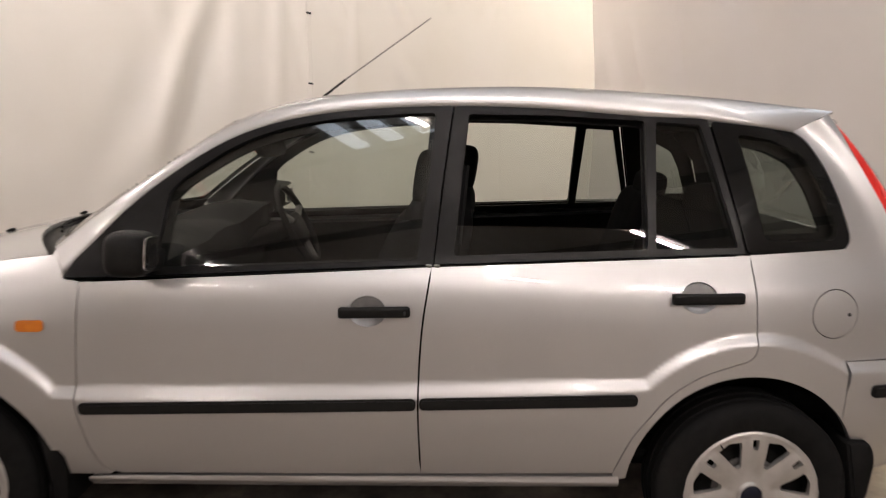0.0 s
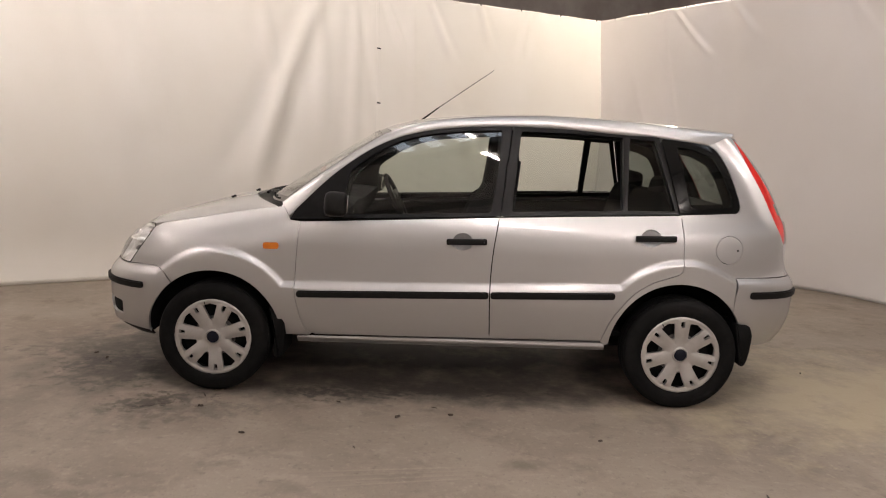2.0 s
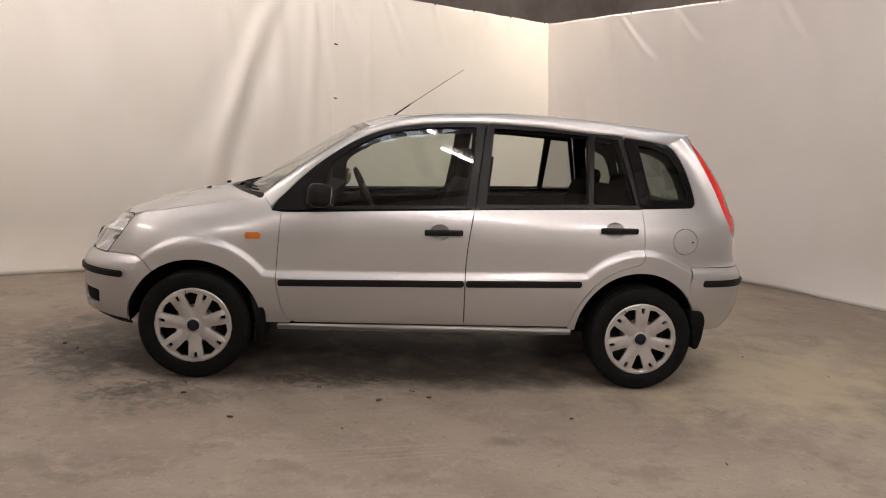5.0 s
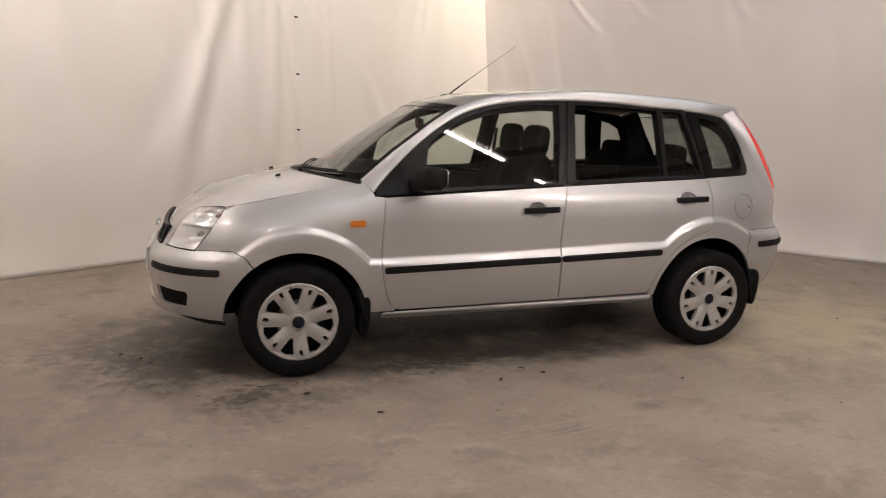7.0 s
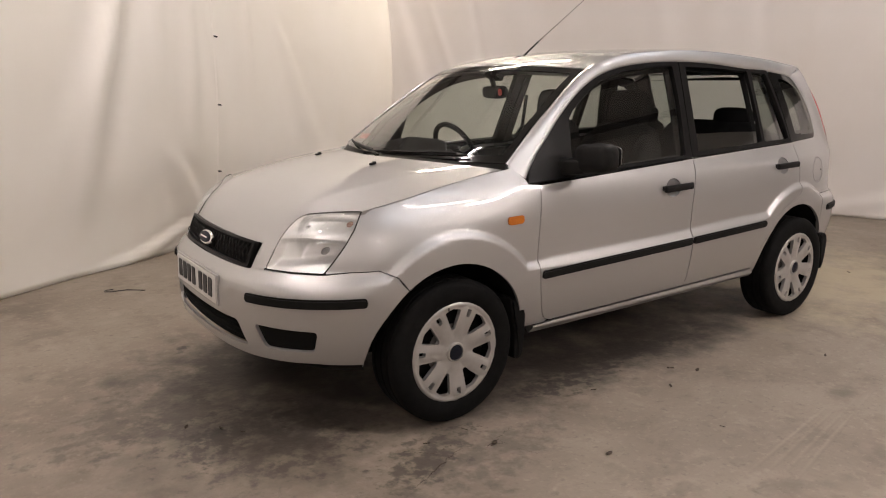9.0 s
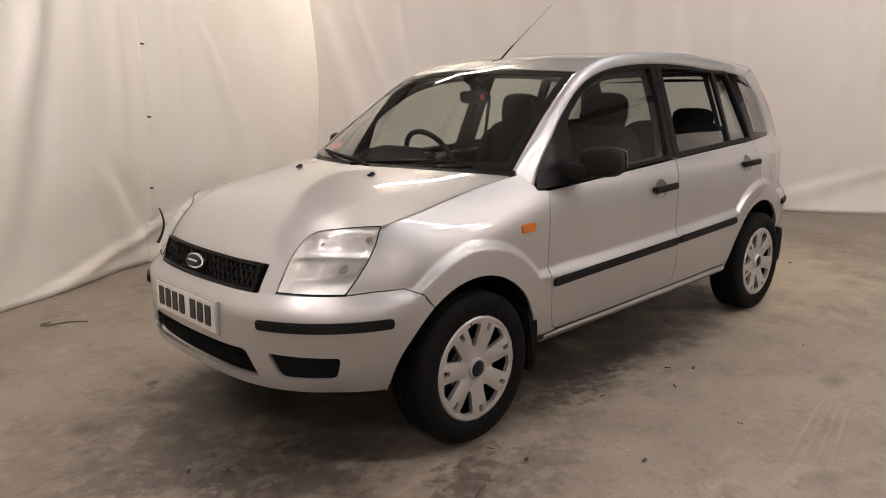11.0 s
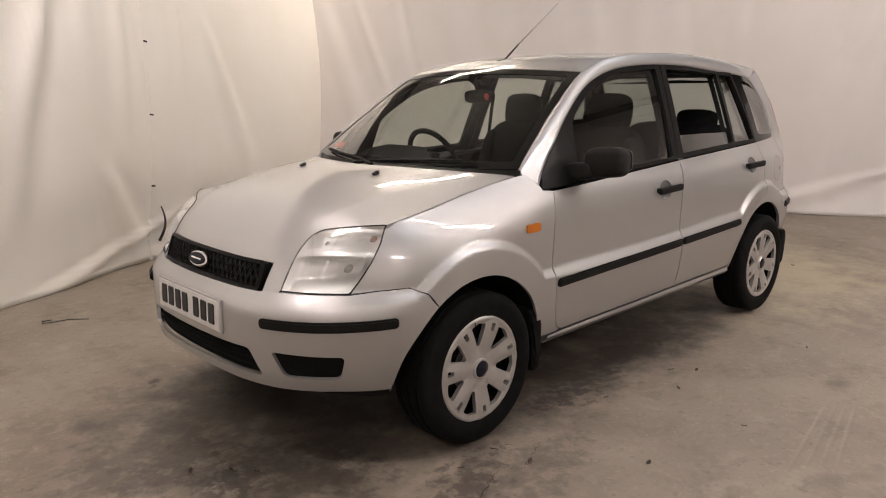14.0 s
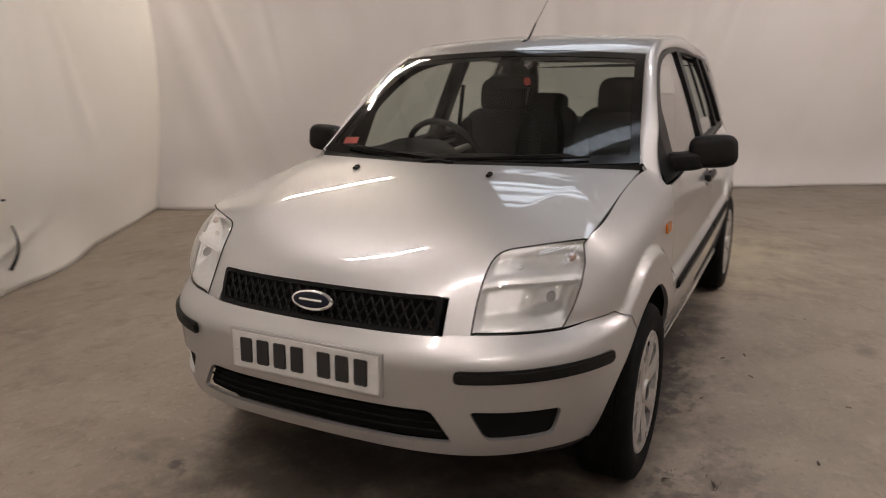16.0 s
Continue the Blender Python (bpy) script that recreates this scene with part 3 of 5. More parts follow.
def skin(q, z):
    """The near side's point at q along the outline and height z; past the middle lines it is mirrored."""
    q, z = np.asarray(q, float), np.asarray(z, float)
    sign = np.where(q < 0, -1.0, 1.0)
    a = np.abs(q)
    sign = np.where(a > QMAX, -sign, sign)
    a = np.where(a > QMAX, 2 * QMAX - a, a)
    x0, y0 = out_x(a), out_y(a)
    tx, ty = out_x(a + 0.01) - out_x(a - 0.01), out_y(a + 0.01) - out_y(a - 0.01)
    ny = np.abs(tx) / (np.hypot(tx, ty) + 1e-9)
    wf, wr = 1 - sstep(-1.80, -1.15, x0), sstep(1.05, 1.80, x0)
    df = np.hypot(x0 - HUBF[0], z - HUBF[1]) - 0.475
    dr = np.hypot(x0 - HUBR[0], z - HUBR[1]) - 0.475
    d = np.minimum(np.minimum(df, dr), z - crease(x0))
    # the step is crisp round the arches and softer along the doors
    w = 0.018 + 0.012 * sstep(0.0, 0.25, np.minimum(df, dr))
    up = sstep(-w, w, d)
    x = x0 + wf * nose(z) - wr * tail(z)
    lift = z - (wing_top(x) - 0.24)
    wing = wing_round(x) * np.clip(lift / 0.24, 0, 1.3) ** 2.3
    inward = flank(z) * (1 - wf * sstep(0.6, 0.7, z)) + 0.022 * up + wing - 0.036 * sstep(0.9, 1.7, x0) * sstep(0.95, 1.30, z)
    # the rear corners are squarer above the bumper
    y0 = y0 + 0.047 * np.exp(-((x0 - 1.87) / 0.085) ** 2) * sstep(0.80, 1.05, z)
    return x, -sign * np.maximum(y0 - ny * inward, 0), z + 0 * q


def q_at(x, z):
    """The q of the near flank's point with that x and height."""
    lo, hi = np.full(np.shape(x), 0.75), np.full(np.shape(x), QMAX - 0.45)
    for _ in range(40):
        mid = (lo + hi) / 2
        less = skin(mid, z)[0] < x
        lo, hi = np.where(less, mid, lo), np.where(less, hi, mid)
    return (lo + hi) / 2


def flank_map(x, z):
    return skin(q_at(x, z), z)


# bonnet
spine = soft(pchip([-1.97, -1.93, -1.90, -1.87, -1.80, -1.675, -1.457, -1.24, -1.05, -0.8], [0.60, 0.675, 0.725, 0.765, 0.820, 0.886, 0.962, 1.012, 1.036, 1.06]), -1.97, -0.8, 0.02)


nose_plan = soft(pchip([-0.1, 0, 0.2, 0.39, 0.47, 0.55, 0.63, 0.70, 0.8], [0, 0, 0.005, 0.030, 0.062, 0.095, 0.128, 0.16, 0.20]), -0.1, 0.8, 0.03)


def bonnet_edge(x):
    return 0.698 + 0 * np.asarray(x)


def bonnet(x, y):
    fade = 1 - sstep(-1.75, -1.25, x)
    ay = np.abs(y)

    def crown(b):
        return spine(x - nose_plan(b) * fade)
    e = bonnet_edge(x)
    k = (ay / e) ** 2.6 * sstep(-1.86, -1.60, x)
    # a soft crease runs back from each headlamp
    off = ay - 0.465 - 0.22 * (x + 1.58)
    ridge = 0.010 * np.exp((0.014 - np.sqrt(off ** 2 + 0.014 ** 2)) / (0.20 - 0.10 * sstep(-0.02, 0.02, off))) * sstep(-1.84, -1.64, x) * (1 - sstep(-1.55, -1.05, x))
    return x, y, crown(ay) + k * (wing_top(x) - crown(e)) + ridge

# ---------- panels ----------
from mathutils.geometry import delaunay_2d_cdt


def smooth_line(points, n=6):
    """A flowing line through the points, ends included."""
    p = [np.array(a, float) for a in points]
    p = [2 * p[0] - p[1]] + p + [2 * p[-1] - p[-2]]
    res = []
    for i in range(1, len(p) - 2):
        for k in range(n):
            t = k / n
            res.append(0.5 * (2 * p[i] + (p[i + 1] - p[i - 1]) * t + (2 * p[i - 1] - 5 * p[i] + 4 * p[i + 1] - p[i + 2]) * t * t + (3 * p[i] - p[i - 1] - 3 * p[i + 1] + p[i + 2]) * t ** 3))
    res.append(p[-2])
    return [tuple(a) for a in res]


def arc(cx, cz, r, a0, a1, n=24):
    return [(cx + r * math.cos(radians(a0 + (a1 - a0) * k / n)), cz + r * math.sin(radians(a0 + (a1 - a0) * k / n))) for k in range(n + 1)]


def rounded(points, r, n=4):
    """A closed outline with its corners rounded."""
    res, m = [], len(points)
    for i in range(m):
        a, b, c = (np.array(points[(i + k) % m], float) for k in (-1, 0, 1))
        da, dc = np.linalg.norm(a - b), np.linalg.norm(c - b)
        p, q = b + (a - b) / da * min(r, da * 0.45), b + (c - b) / dc * min(r, dc * 0.45)
        for k in range(n + 1):
            t = k / n
            res.append(tuple((1 - t) ** 2 * p + 2 * t * (1 - t) * b + t * t * q))
    return res


def split(loop, step):
    res = []
    for i, a in enumerate(loop):
        b = loop[(i + 1) % len(loop)]
        d = math.dist(a, b)
        if d < 1e-5:
            continue
        for k in range(max(1, math.ceil(d / step))):
            t = k / max(1, math.ceil(d / step))
            res.append((a[0] + (b[0] - a[0]) * t, a[1] + (b[1] - a[1]) * t))
    return res


def inside(pts, loop):
    x, y = pts[:, 0], pts[:, 1]
    r = np.zeros(len(pts), bool)
    for i, (x1, y1) in enumerate(loop):
        x0, y0 = loop[i - 1]
        c = (y0 > y) != (y1 > y)
        r ^= c & (x < (x1 - x0) * (y - y0) / ((y1 - y0) or 1e-12) + x0)
    return r


def shrink(loop, d):
    """The outline moved inwards by d."""
    p = np.array(loop)
    area = 0.5 * sum(p[i - 1][0] * p[i][1] - p[i][0] * p[i - 1][1] for i in range(len(p)))
    t = np.roll(p, -1, 0) - np.roll(p, 1, 0)
    nrm = np.stack([-t[:, 1], t[:, 0]], 1) / (np.linalg.norm(t, axis=1)[:, None] + 1e-9) * (1 if area > 0 else -1)
    return [tuple(a) for a in p + d * nrm]


def mapped(fn, uv, out, flip):
    """Places and unit normals of a mapped surface; the normals point away from the car's middle."""
    u, v = uv[:, 0], uv[:, 1]
    e = 0.004
    p = np.stack(fn(u, v), -1)
    du = np.stack(fn(u + e, v), -1) - np.stack(fn(u - e, v), -1)
    dv = np.stack(fn(u, v + e), -1) - np.stack(fn(u, v - e), -1)
    n = np.cross(du, dv)
    n /= np.linalg.norm(n, axis=1)[:, None] + 1e-12
    if flip:
        n = -n
    return p + out * n, n


def panel(name, loop, fn, mat, parent, holes=(), step=0.011, flange=0.014, gap=0.0, out=0.0, flip=False, label="", mirror=False):
    """A skin panel: the outline in the surface's own two measures, cut with holes, with folded edges."""
    loops = [split(shrink(loop, gap) if gap else loop, step)] + [split(h, step) for h in holes]
    pts, edges, start = [], [], 0
    for lp in loops:
        edges += [(start + i, start + (i + 1) % len(lp)) for i in range(len(lp))]
        pts += lp
        start += len(lp)
    a = np.array(loops[0])
    g = np.array([(x, y) for x in np.arange(a[:, 0].min() + step / 2, a[:, 0].max(), step) for y in np.arange(a[:, 1].min() + step / 2, a[:, 1].max(), step)])
    if len(g):
        keep = inside(g, loops[0])
        for h in loops[1:]:
            keep &= ~inside(g, h)
        b = np.array(pts)
        if keep.any():
            g = g[keep]
            far = np.concatenate([np.min(np.hypot(c[:, None, 0] - b[None, :, 0], c[:, None, 1] - b[None, :, 1]), 1) for c in np.array_split(g, len(g) // 500 + 1)])
            pts = pts + [tuple(q) for q in g[far > 0.45 * step]]
    vs, _, fs, *_ = delaunay_2d_cdt([Vector(p) for p in pts], edges, [], 0, 1e-6)
    uv = np.array([tuple(v) for v in vs])
    cen = np.array([uv[list(f)].mean(0) for f in fs])
    keep = inside(cen, loops[0])
    for h in loops[1:]:
        keep &= ~inside(cen, h)
    faces = [tuple(f) for f, k in zip(fs, keep) if k]
    pos, nor = mapped(fn, uv, out, flip)
    tri = uv[list(faces[0])]
    ccw = (tri[1] - tri[0])[0] * (tri[2] - tri[0])[1] - (tri[1] - tri[0])[1] * (tri[2] - tri[0])[0] > 0
    if ccw == flip:
        faces = [f[::-1] for f in faces]
    verts, normals, inner = [tuple(p) for p in pos], [tuple(nor[i]) for f in faces for i in f], {}
    if flange:
        seen = {}
        for f in faces:
            for i in range(3):
                e = (f[i], f[(i + 1) % 3])
                seen[e[::-1]] = seen.get(e[::-1], 0) + 1
        for f in list(faces):
            for i in range(3):
                p, q = f[i], f[(i + 1) % 3]
                if (p, q) not in seen:
                    side_n = np.cross(pos[q] - pos[p], nor[p])
                    side_n /= np.linalg.norm(side_n) + 1e-12
                    for i2 in (p, q):
                        if i2 not in inner:
                            inner[i2] = len(verts)
                            verts.append(tuple(pos[i2] - flange * nor[i2]))
                    normals += [tuple(side_n)] * 4
                    faces.append((q, p, inner[p], inner[q]))
    if mirror:
        verts, normals, flat, k = [(x, -y, z) for x, y, z in verts], [(x, -y, z) for x, y, z in normals], [], 0
        for f in faces:
            flat += normals[k:k + len(f)][::-1]
            k += len(f)
        faces, normals = [f[::-1] for f in faces], flat
    return mesh_object(name, verts, faces, mat, parent, label, True, normals)


def both(name, loop, fn, mat, parent, **kw):
    """The same panel on either flank."""
    return [panel(name, loop, fn, mat, parent, **kw), panel(name, loop, fn, mat, parent, mirror=True, **kw)]


# ---------- the car ----------
car = tagged(new("car"), "silver five-door hatchback parked on the concrete, rear window half lowered", "car")

# outlines of the flank in x and z
D_TOP = [(-0.848, 0.958), (-0.669, 1.140), (-0.541, 1.246), (-0.409, 1.332), (-0.277, 1.390), (-0.120, 1.428), (0.073, 1.451), (0.309, 1.462), (0.589, 1.458), (0.897, 1.438), (1.118, 1.430), (1.376, 1.396)]
E_TOP = [(-0.900, 1.020), (-0.730, 1.155), (-0.611, 1.240), (-0.470, 1.338), (-0.341, 1.412), (-0.170, 1.470), (0.040, 1.500), (0.300, 1.518), (0.600, 1.524), (0.920, 1.511), (1.200, 1.492), (1.515, 1.460)]
DOOR_FRONT = [(-0.787, 0.933), (-0.797, 0.809), (-0.809, 0.587), (-0.789, 0.457), (-0.768, 0.385), (-0.740, 0.340), (-0.700, 0.323)]
B_SEAM = [(0.258, 0.988), (0.231, 0.794), (0.222, 0.577), (0.231, 0.338)]
DOOR_REAR = [(0.822, 0.348), (0.862, 0.459), (0.907, 0.532), (0.975, 0.614), (1.067, 0.676), (1.160, 0.710), (1.208, 0.730), (1.225, 0.770), (1.225, 0.874), (1.213, 1.030)]
WIN_REAR = [(1.376, 1.396), (1.420, 1.362), (1.474, 1.268), (1.523, 1.130), (1.534, 1.074), (1.519, 1.046)]
TAIL_IN = [(1.791, 0.885), (1.735, 0.989), (1.653, 1.157), (1.576, 1.293), (1.502, 1.434)]
ARCH_R = arc(1.222, 0.320, 0.357, 178, 37)
front_seam, b_seam, rear_seam = smooth_line(DOOR_FRONT), smooth_line(B_SEAM), smooth_line(DOOR_REAR)

# front wing, doors, quarter, sill
wing_loop = ([(-1.736, 0.662), (-1.66, 0.765), (-1.583, 0.876)] + [(x, float(wing_top(x))) for x in np.linspace(-1.55, -0.90, 14)]
             + [(-0.894, 1.013), (-0.872, 0.986), (-0.849, 0.956), (-0.840, 0.938)] + front_seam[:-3] + [(-0.735, 0.318), (-0.888, 0.318)]
             + arc(-1.243, 0.300, 0.360, 3, 127) + [(-1.500, 0.640), (-1.560, 0.668), (-1.66, 0.667)])
both("front_wing", wing_loop, flank_map, PAINT, car, gap=0.0008)
fd_loop = front_seam + b_seam[::-1]


def oval(cx, cz, rx, rz, a0=0, a1=352, n=26):
    return [(cx + rx * x, cz + rz * z) for x, z in arc(0, 0, 1.0, a0, a1, n)]


CUP_F, CUP_R = oval(0.070, 0.858, 0.056, 0.046), oval(1.050, 0.908, 0.056, 0.046)
front_doors = both("front_door", fd_loop, flank_map, PAINT, car, gap=0.0028, holes=[CUP_F])
rd_loop = b_seam + rear_seam
rear_doors = both("rear_door", rd_loop, flank_map, PAINT, car, gap=0.0028, holes=[CUP_R])
quarter_loop = ([(1.213, 1.030)] + rear_seam[::-1][1:] + [(0.830, 0.322)] + ARCH_R + [(1.511, 0.62), (1.514, 0.714), (1.700, 0.716), (1.823, 0.716), (1.812, 0.80)]
                + smooth_line(TAIL_IN) + [(1.496, 1.456)] + smooth_line(WIN_REAR))
FLAP = arc(1.468, 0.859, 0.0745, 0, 355, 40)
panel("rear_quarter", quarter_loop, flank_map, PAINT, car, gap=0.0005, holes=[FLAP])
panel("rear_quarter", quarter_loop, flank_map, PAINT, car, gap=0.002, mirror=True)
flap = panel("fuel_flap", arc(1.468, 0.859, 0.0715, 0, 355, 40), flank_map, PAINT, car, label="round silver fuel flap")
panel("fuel_lock", arc(1.513, 0.857, 0.006, 0, 330, 8), flank_map, INK, flap, out=0.001, flange=0.002)
sill_loop = [(-0.80, 0.276), (0.845, 0.298), (0.842, 0.338), (0.20, 0.331), (-0.70, 0.317), (-0.80, 0.312)]


def sill_map(x, z):
    """The sill carries a rounded lip under the doors."""
    p = flank_map(x, z)
    k = (z - 0.304 - 0.013 * (x + 0.8) / 1.64) / 0.012
    return p[0], p[1] - 0.012 * np.exp(-k * k), p[2]


both("sill", sill_loop, sill_map, PAINT, car, out=0.002, flange=0.03, step=0.01)

# black window frames with their openings
def frame_top(a, b):
    return [p for p in smooth_line(D_TOP) if a <= p[0] <= b]


GLASS_F = rounded([(-0.575, 0.972), (-0.540, 1.195)] + smooth_line([(-0.500, 1.236), (-0.375, 1.318), (-0.253, 1.373), (-0.096, 1.410), (0.10, 1.431), (0.264, 1.440)], 3) + [(0.248, 1.246), (0.214, 1.006)], 0.012, 2)
GLASS_R = rounded([(0.322, 1.018), (0.365, 1.437), (0.62, 1.436), (0.911, 1.423), (0.906, 1.042)], 0.012, 2)
GLASS_X = rounded([(0.930, 1.043), (0.944, 1.420), (1.080, 1.413), (1.178, 1.050)], 0.010, 2)
ff_loop = [(-0.840, 0.940)] + frame_top(-0.847, 0.31) + [(0.318, 1.461), (0.290, 1.25), (0.262, 0.992)]
both("window_frame", ff_loop, flank_map, SATIN, front_doors[0], holes=[GLASS_F], gap=0.001, out=0.001, flange=0.02, step=0.03)[1].parent = front_doors[1]
rf_loop = [(0.266, 0.992), (0.294, 1.25), (0.323, 1.461)] + frame_top(0.33, 1.10) + [(1.104, 1.428), (1.200, 1.032)]
both("window_frame", rf_loop, flank_map, SATIN, rear_doors[0], holes=[GLASS_R, GLASS_X], gap=0.001, out=0.001, flange=0.02, step=0.03)[1].parent = rear_doors[1]
QUARTER = rounded([(1.112, 1.427), (1.262, 1.412)] + smooth_line(WIN_REAR, 3)[:-1] + [(1.514, 1.043), (1.207, 1.031)], 0.015, 3)
PANE_Q = rounded([(1.190, 1.388), (1.30, 1.370), (1.385, 1.330), (1.433, 1.245), (1.482, 1.108), (1.469, 1.080), (1.262, 1.072)], 0.02, 3)
both("quarter_frame", QUARTER, flank_map, FRIT, car, holes=[PANE_Q], gap=0.002, out=-0.002, flange=0.01, step=0.03)


px, pz = (a.ravel() for a in np.meshgrid(np.linspace(-0.5, 1.4, 24), np.linspace(1.03, 1.44, 12)))
BENT = np.linalg.lstsq(np.stack([px ** 0, px, pz, px * px, px * pz, pz * pz], 1), flank_map(px, pz)[1], rcond=None)[0]


def glass_map(x, z):
    """The evenly curved sheet that all the side windows lie in."""
    return x + 0 * z, BENT[0] + BENT[1] * x + BENT[2] * z + BENT[3] * x * x + BENT[4] * x * z + BENT[5] * z * z, z + 0 * x


def pane(name, loop, near_parent, far_parent, mat=GLASS, depth=0.012, far_loop=None):
    obs = [panel(name, loop, glass_map, mat, near_parent, flange=0, out=-depth, step=0.05), panel(name, far_loop or loop, glass_map, mat, far_parent, flange=0, out=-depth, step=0.05, mirror=True)]
    for o in obs:
        o.visible_shadow = False
    return obs


pane("window_glass", shrink(GLASS_F, -0.008), *front_doors)
lowered = [(0.320, 1.010), (0.332, 1.108), (0.62, 1.108), (0.908, 1.102), (0.905, 1.030)]
pane("window_glass", lowered, *rear_doors, far_loop=shrink(GLASS_R, -0.008), depth=0.014)
pane("fixed_glass", shrink(GLASS_X, -0.008), *rear_doors, mat=TINT)
pane("quarter_glass", shrink(PANE_Q, -0.006), car, car, mat=TINT, depth=0.006)

# cant rail and windscreen pillar, between the frames and the roof
D_LINE, E_LINE = smooth_line(D_TOP, 8), smooth_line(E_TOP, 8)


def e_point(i):
    x, z = E_LINE[i]
    y = -(0.700 - 0.118 * min(1, max(0, (z - 1.02) / 0.40)))
    if x > -0.341:
        y = -0.582 + 0.02 * min(1, (x + 0.341) / 0.5)
    if x > 1.0:
        yy = float(flank_map(np.array([1.496]), np.array([1.456]))[1][0])
        y += (yy - y) * ((x - 1.0) / 0.5) ** 2
    return np.array([x, y, z])


EDGE = np.array([e_point(i) for i in range(len(E_LINE))])
LOW = np.stack(flank_map(np.array([p[0] for p in D_LINE]), np.array([p[1] for p in D_LINE])), -1)
edge_t = np.linspace(0, 1, len(EDGE))


def edge_at(t):
    return np.stack([np.interp(t, edge_t, EDGE[:, k]) for k in range(3)], -1)


def rail(mirror):
    verts, faces, cols = [], [], 7
    for i in range(len(EDGE)):
        d, e = LOW[i], EDGE[i]
        t = LOW[min(i + 1, len(LOW) - 1)] - LOW[max(i - 1, 0)]
        n = np.cross(t, e - d)
        n /= np.linalg.norm(n)
        if n[1] > 0:
            n = -n
        c = (d + e) / 2 + n * 0.30 * np.linalg.norm(e - d) * min(1, i / 9) ** 0.7 * min(1, (len(EDGE) - 1 - i) / 16) ** 0.8
        rows = [d - n * 0.012] + [(1 - s) ** 2 * d + 2 * s * (1 - s) * c + s * s * e for s in np.linspace(0, 1, cols)] + [e - n * 0.012]
        verts += [(p[0], -p[1] if mirror else p[1], p[2]) for p in rows]
    w = cols + 2
    for i in range(len(EDGE) - 1):
        for j in range(w - 1):
            f = (i * w + j, i * w + j + 1, (i + 1) * w + j + 1, (i + 1) * w + j)
            faces.append(f if mirror else f[::-1])
    return mesh_object("roof_rail", verts, faces, PAINT, car)


rail(False), rail(True)

# roof and windscreen, spanned between the two edges
bow_x = pchip([0, 0.18, 0.364, 0.46, 0.62, 0.85, 1], [-0.205, -0.128, -0.078, -0.050, 0, 0.04, 0.09])
bow_z = pchip([0, 0.364, 0.5, 1], [-0.012, 0.024, 0.022, 0.022])


def top_map(t, v):
    p = edge_at(np.clip(t, 0, 1))
    b = 1 - v ** 2
    return p[:, 0] + b * bow_x(t), p[:, 1] * -v, p[:, 2] + b * bow_z(t)


T_WS = 4 / 11
roof_loop = [(T_WS + 0.006, -1), (1, -1), (1, 1), (T_WS + 0.006, 1)]
panel("roof", roof_loop, top_map, PAINT, car, step=0.05, flange=0.01)
ws_loop = [(0.004, -0.985), (T_WS, -0.985), (T_WS, 0.985), (0.004, 0.985)]
ws = panel("windscreen", ws_loop, top_map, SCREEN, car, step=0.05, flange=0, out=-0.004, label="clear windscreen with dirt along its edges")
ws.visible_shadow = False
panel("windscreen_border", [(0.002, -0.99), (T_WS + 0.004, -0.99), (T_WS + 0.004, 0.99), (0.002, 0.99)], top_map, FRIT, ws, step=0.04, flange=0.004, out=-0.002,
      holes=[rounded([(0.020, -0.945), (T_WS - 0.026, -0.93), (T_WS - 0.026, 0.93), (0.020, 0.945)], 0.012)])

# bonnet
LAMP_IN = [(-1.887, -0.470), (-1.850, -0.467), (-1.813, -0.468), (-1.777, -0.472), (-1.743, -0.480), (-1.711, -0.506), (-1.676, -0.572), (-1.635, -0.642), (-1.588, -0.697)]
half = ([(-1.888 + float(nose_plan(y)), -y) for y in np.linspace(0, 0.392, 8)] + [(-1.912, -0.398), (-1.902, -0.44)] + smooth_line(LAMP_IN, 4)
        + [(x, -float(bonnet_edge(np.array(x)))) for x in np.linspace(-1.56, -0.925, 14)] + [(-1.19 + 0.265 * (y / 0.69) ** 2, -y) for y in np.linspace(0.66, 0, 10)])
bonnet_loop = half + [(x, -y) for x, y in half[::-1]][1:-1]
panel("bonnet", bonnet_loop, bonnet, PAINT, car, gap=0.0010, step=0.016, label="silver bonnet")

# front bumper with its openings
top_edge = [(0.0, 0.648), (0.40, 0.650), (0.43, 0.655), (0.497, 0.656), (0.752, 0.656)] + [(float(q_at(np.array(x), np.array(z))), z) for x, z in [(-1.66, 0.665), (-1.561, 0.6655), (-1.503, 0.638)] + [(-1.243 + (x + 1.243) * (1 + 0.032 * sstep(0.52, 0.40, z)), z) for x, z in arc(-1.243, 0.300, 0.361, 127.6, 182, 9)]]
low_edge = [(0.95, 0.300), (0.75, 0.316), (0.50, 0.322), (0.25, 0.328), (0.0, 0.330)]
half_b = top_edge + low_edge
bumper_loop = half_b + [(-q, z) for q, z in half_b[::-1]][1:-1]
INTAKE = rounded([(-0.392, 0.455), (0.392, 0.455), (0.462, 0.362), (-0.462, 0.362)], 0.02)
FOG = rounded([(0.498, 0.457), (0.772, 0.449), (0.762, 0.366), (0.556, 0.370)], 0.020)
FOG2 = [(-q, z) for q, z in FOG][::-1]
bumper = panel("front_bumper", bumper_loop, skin, PAINT, car, holes=[INTAKE, FOG, FOG2], step=0.016, flange=0.014)
for loop, name in ((INTAKE, "intake_grille"), (FOG, "fog_blank"), (FOG2, "fog_blank")):
    panel(name, shrink(loop, -0.004), skin, DARK, bumper, out=-0.026 if name == 'intake_grille' else -0.014, flange=0, step=0.05)


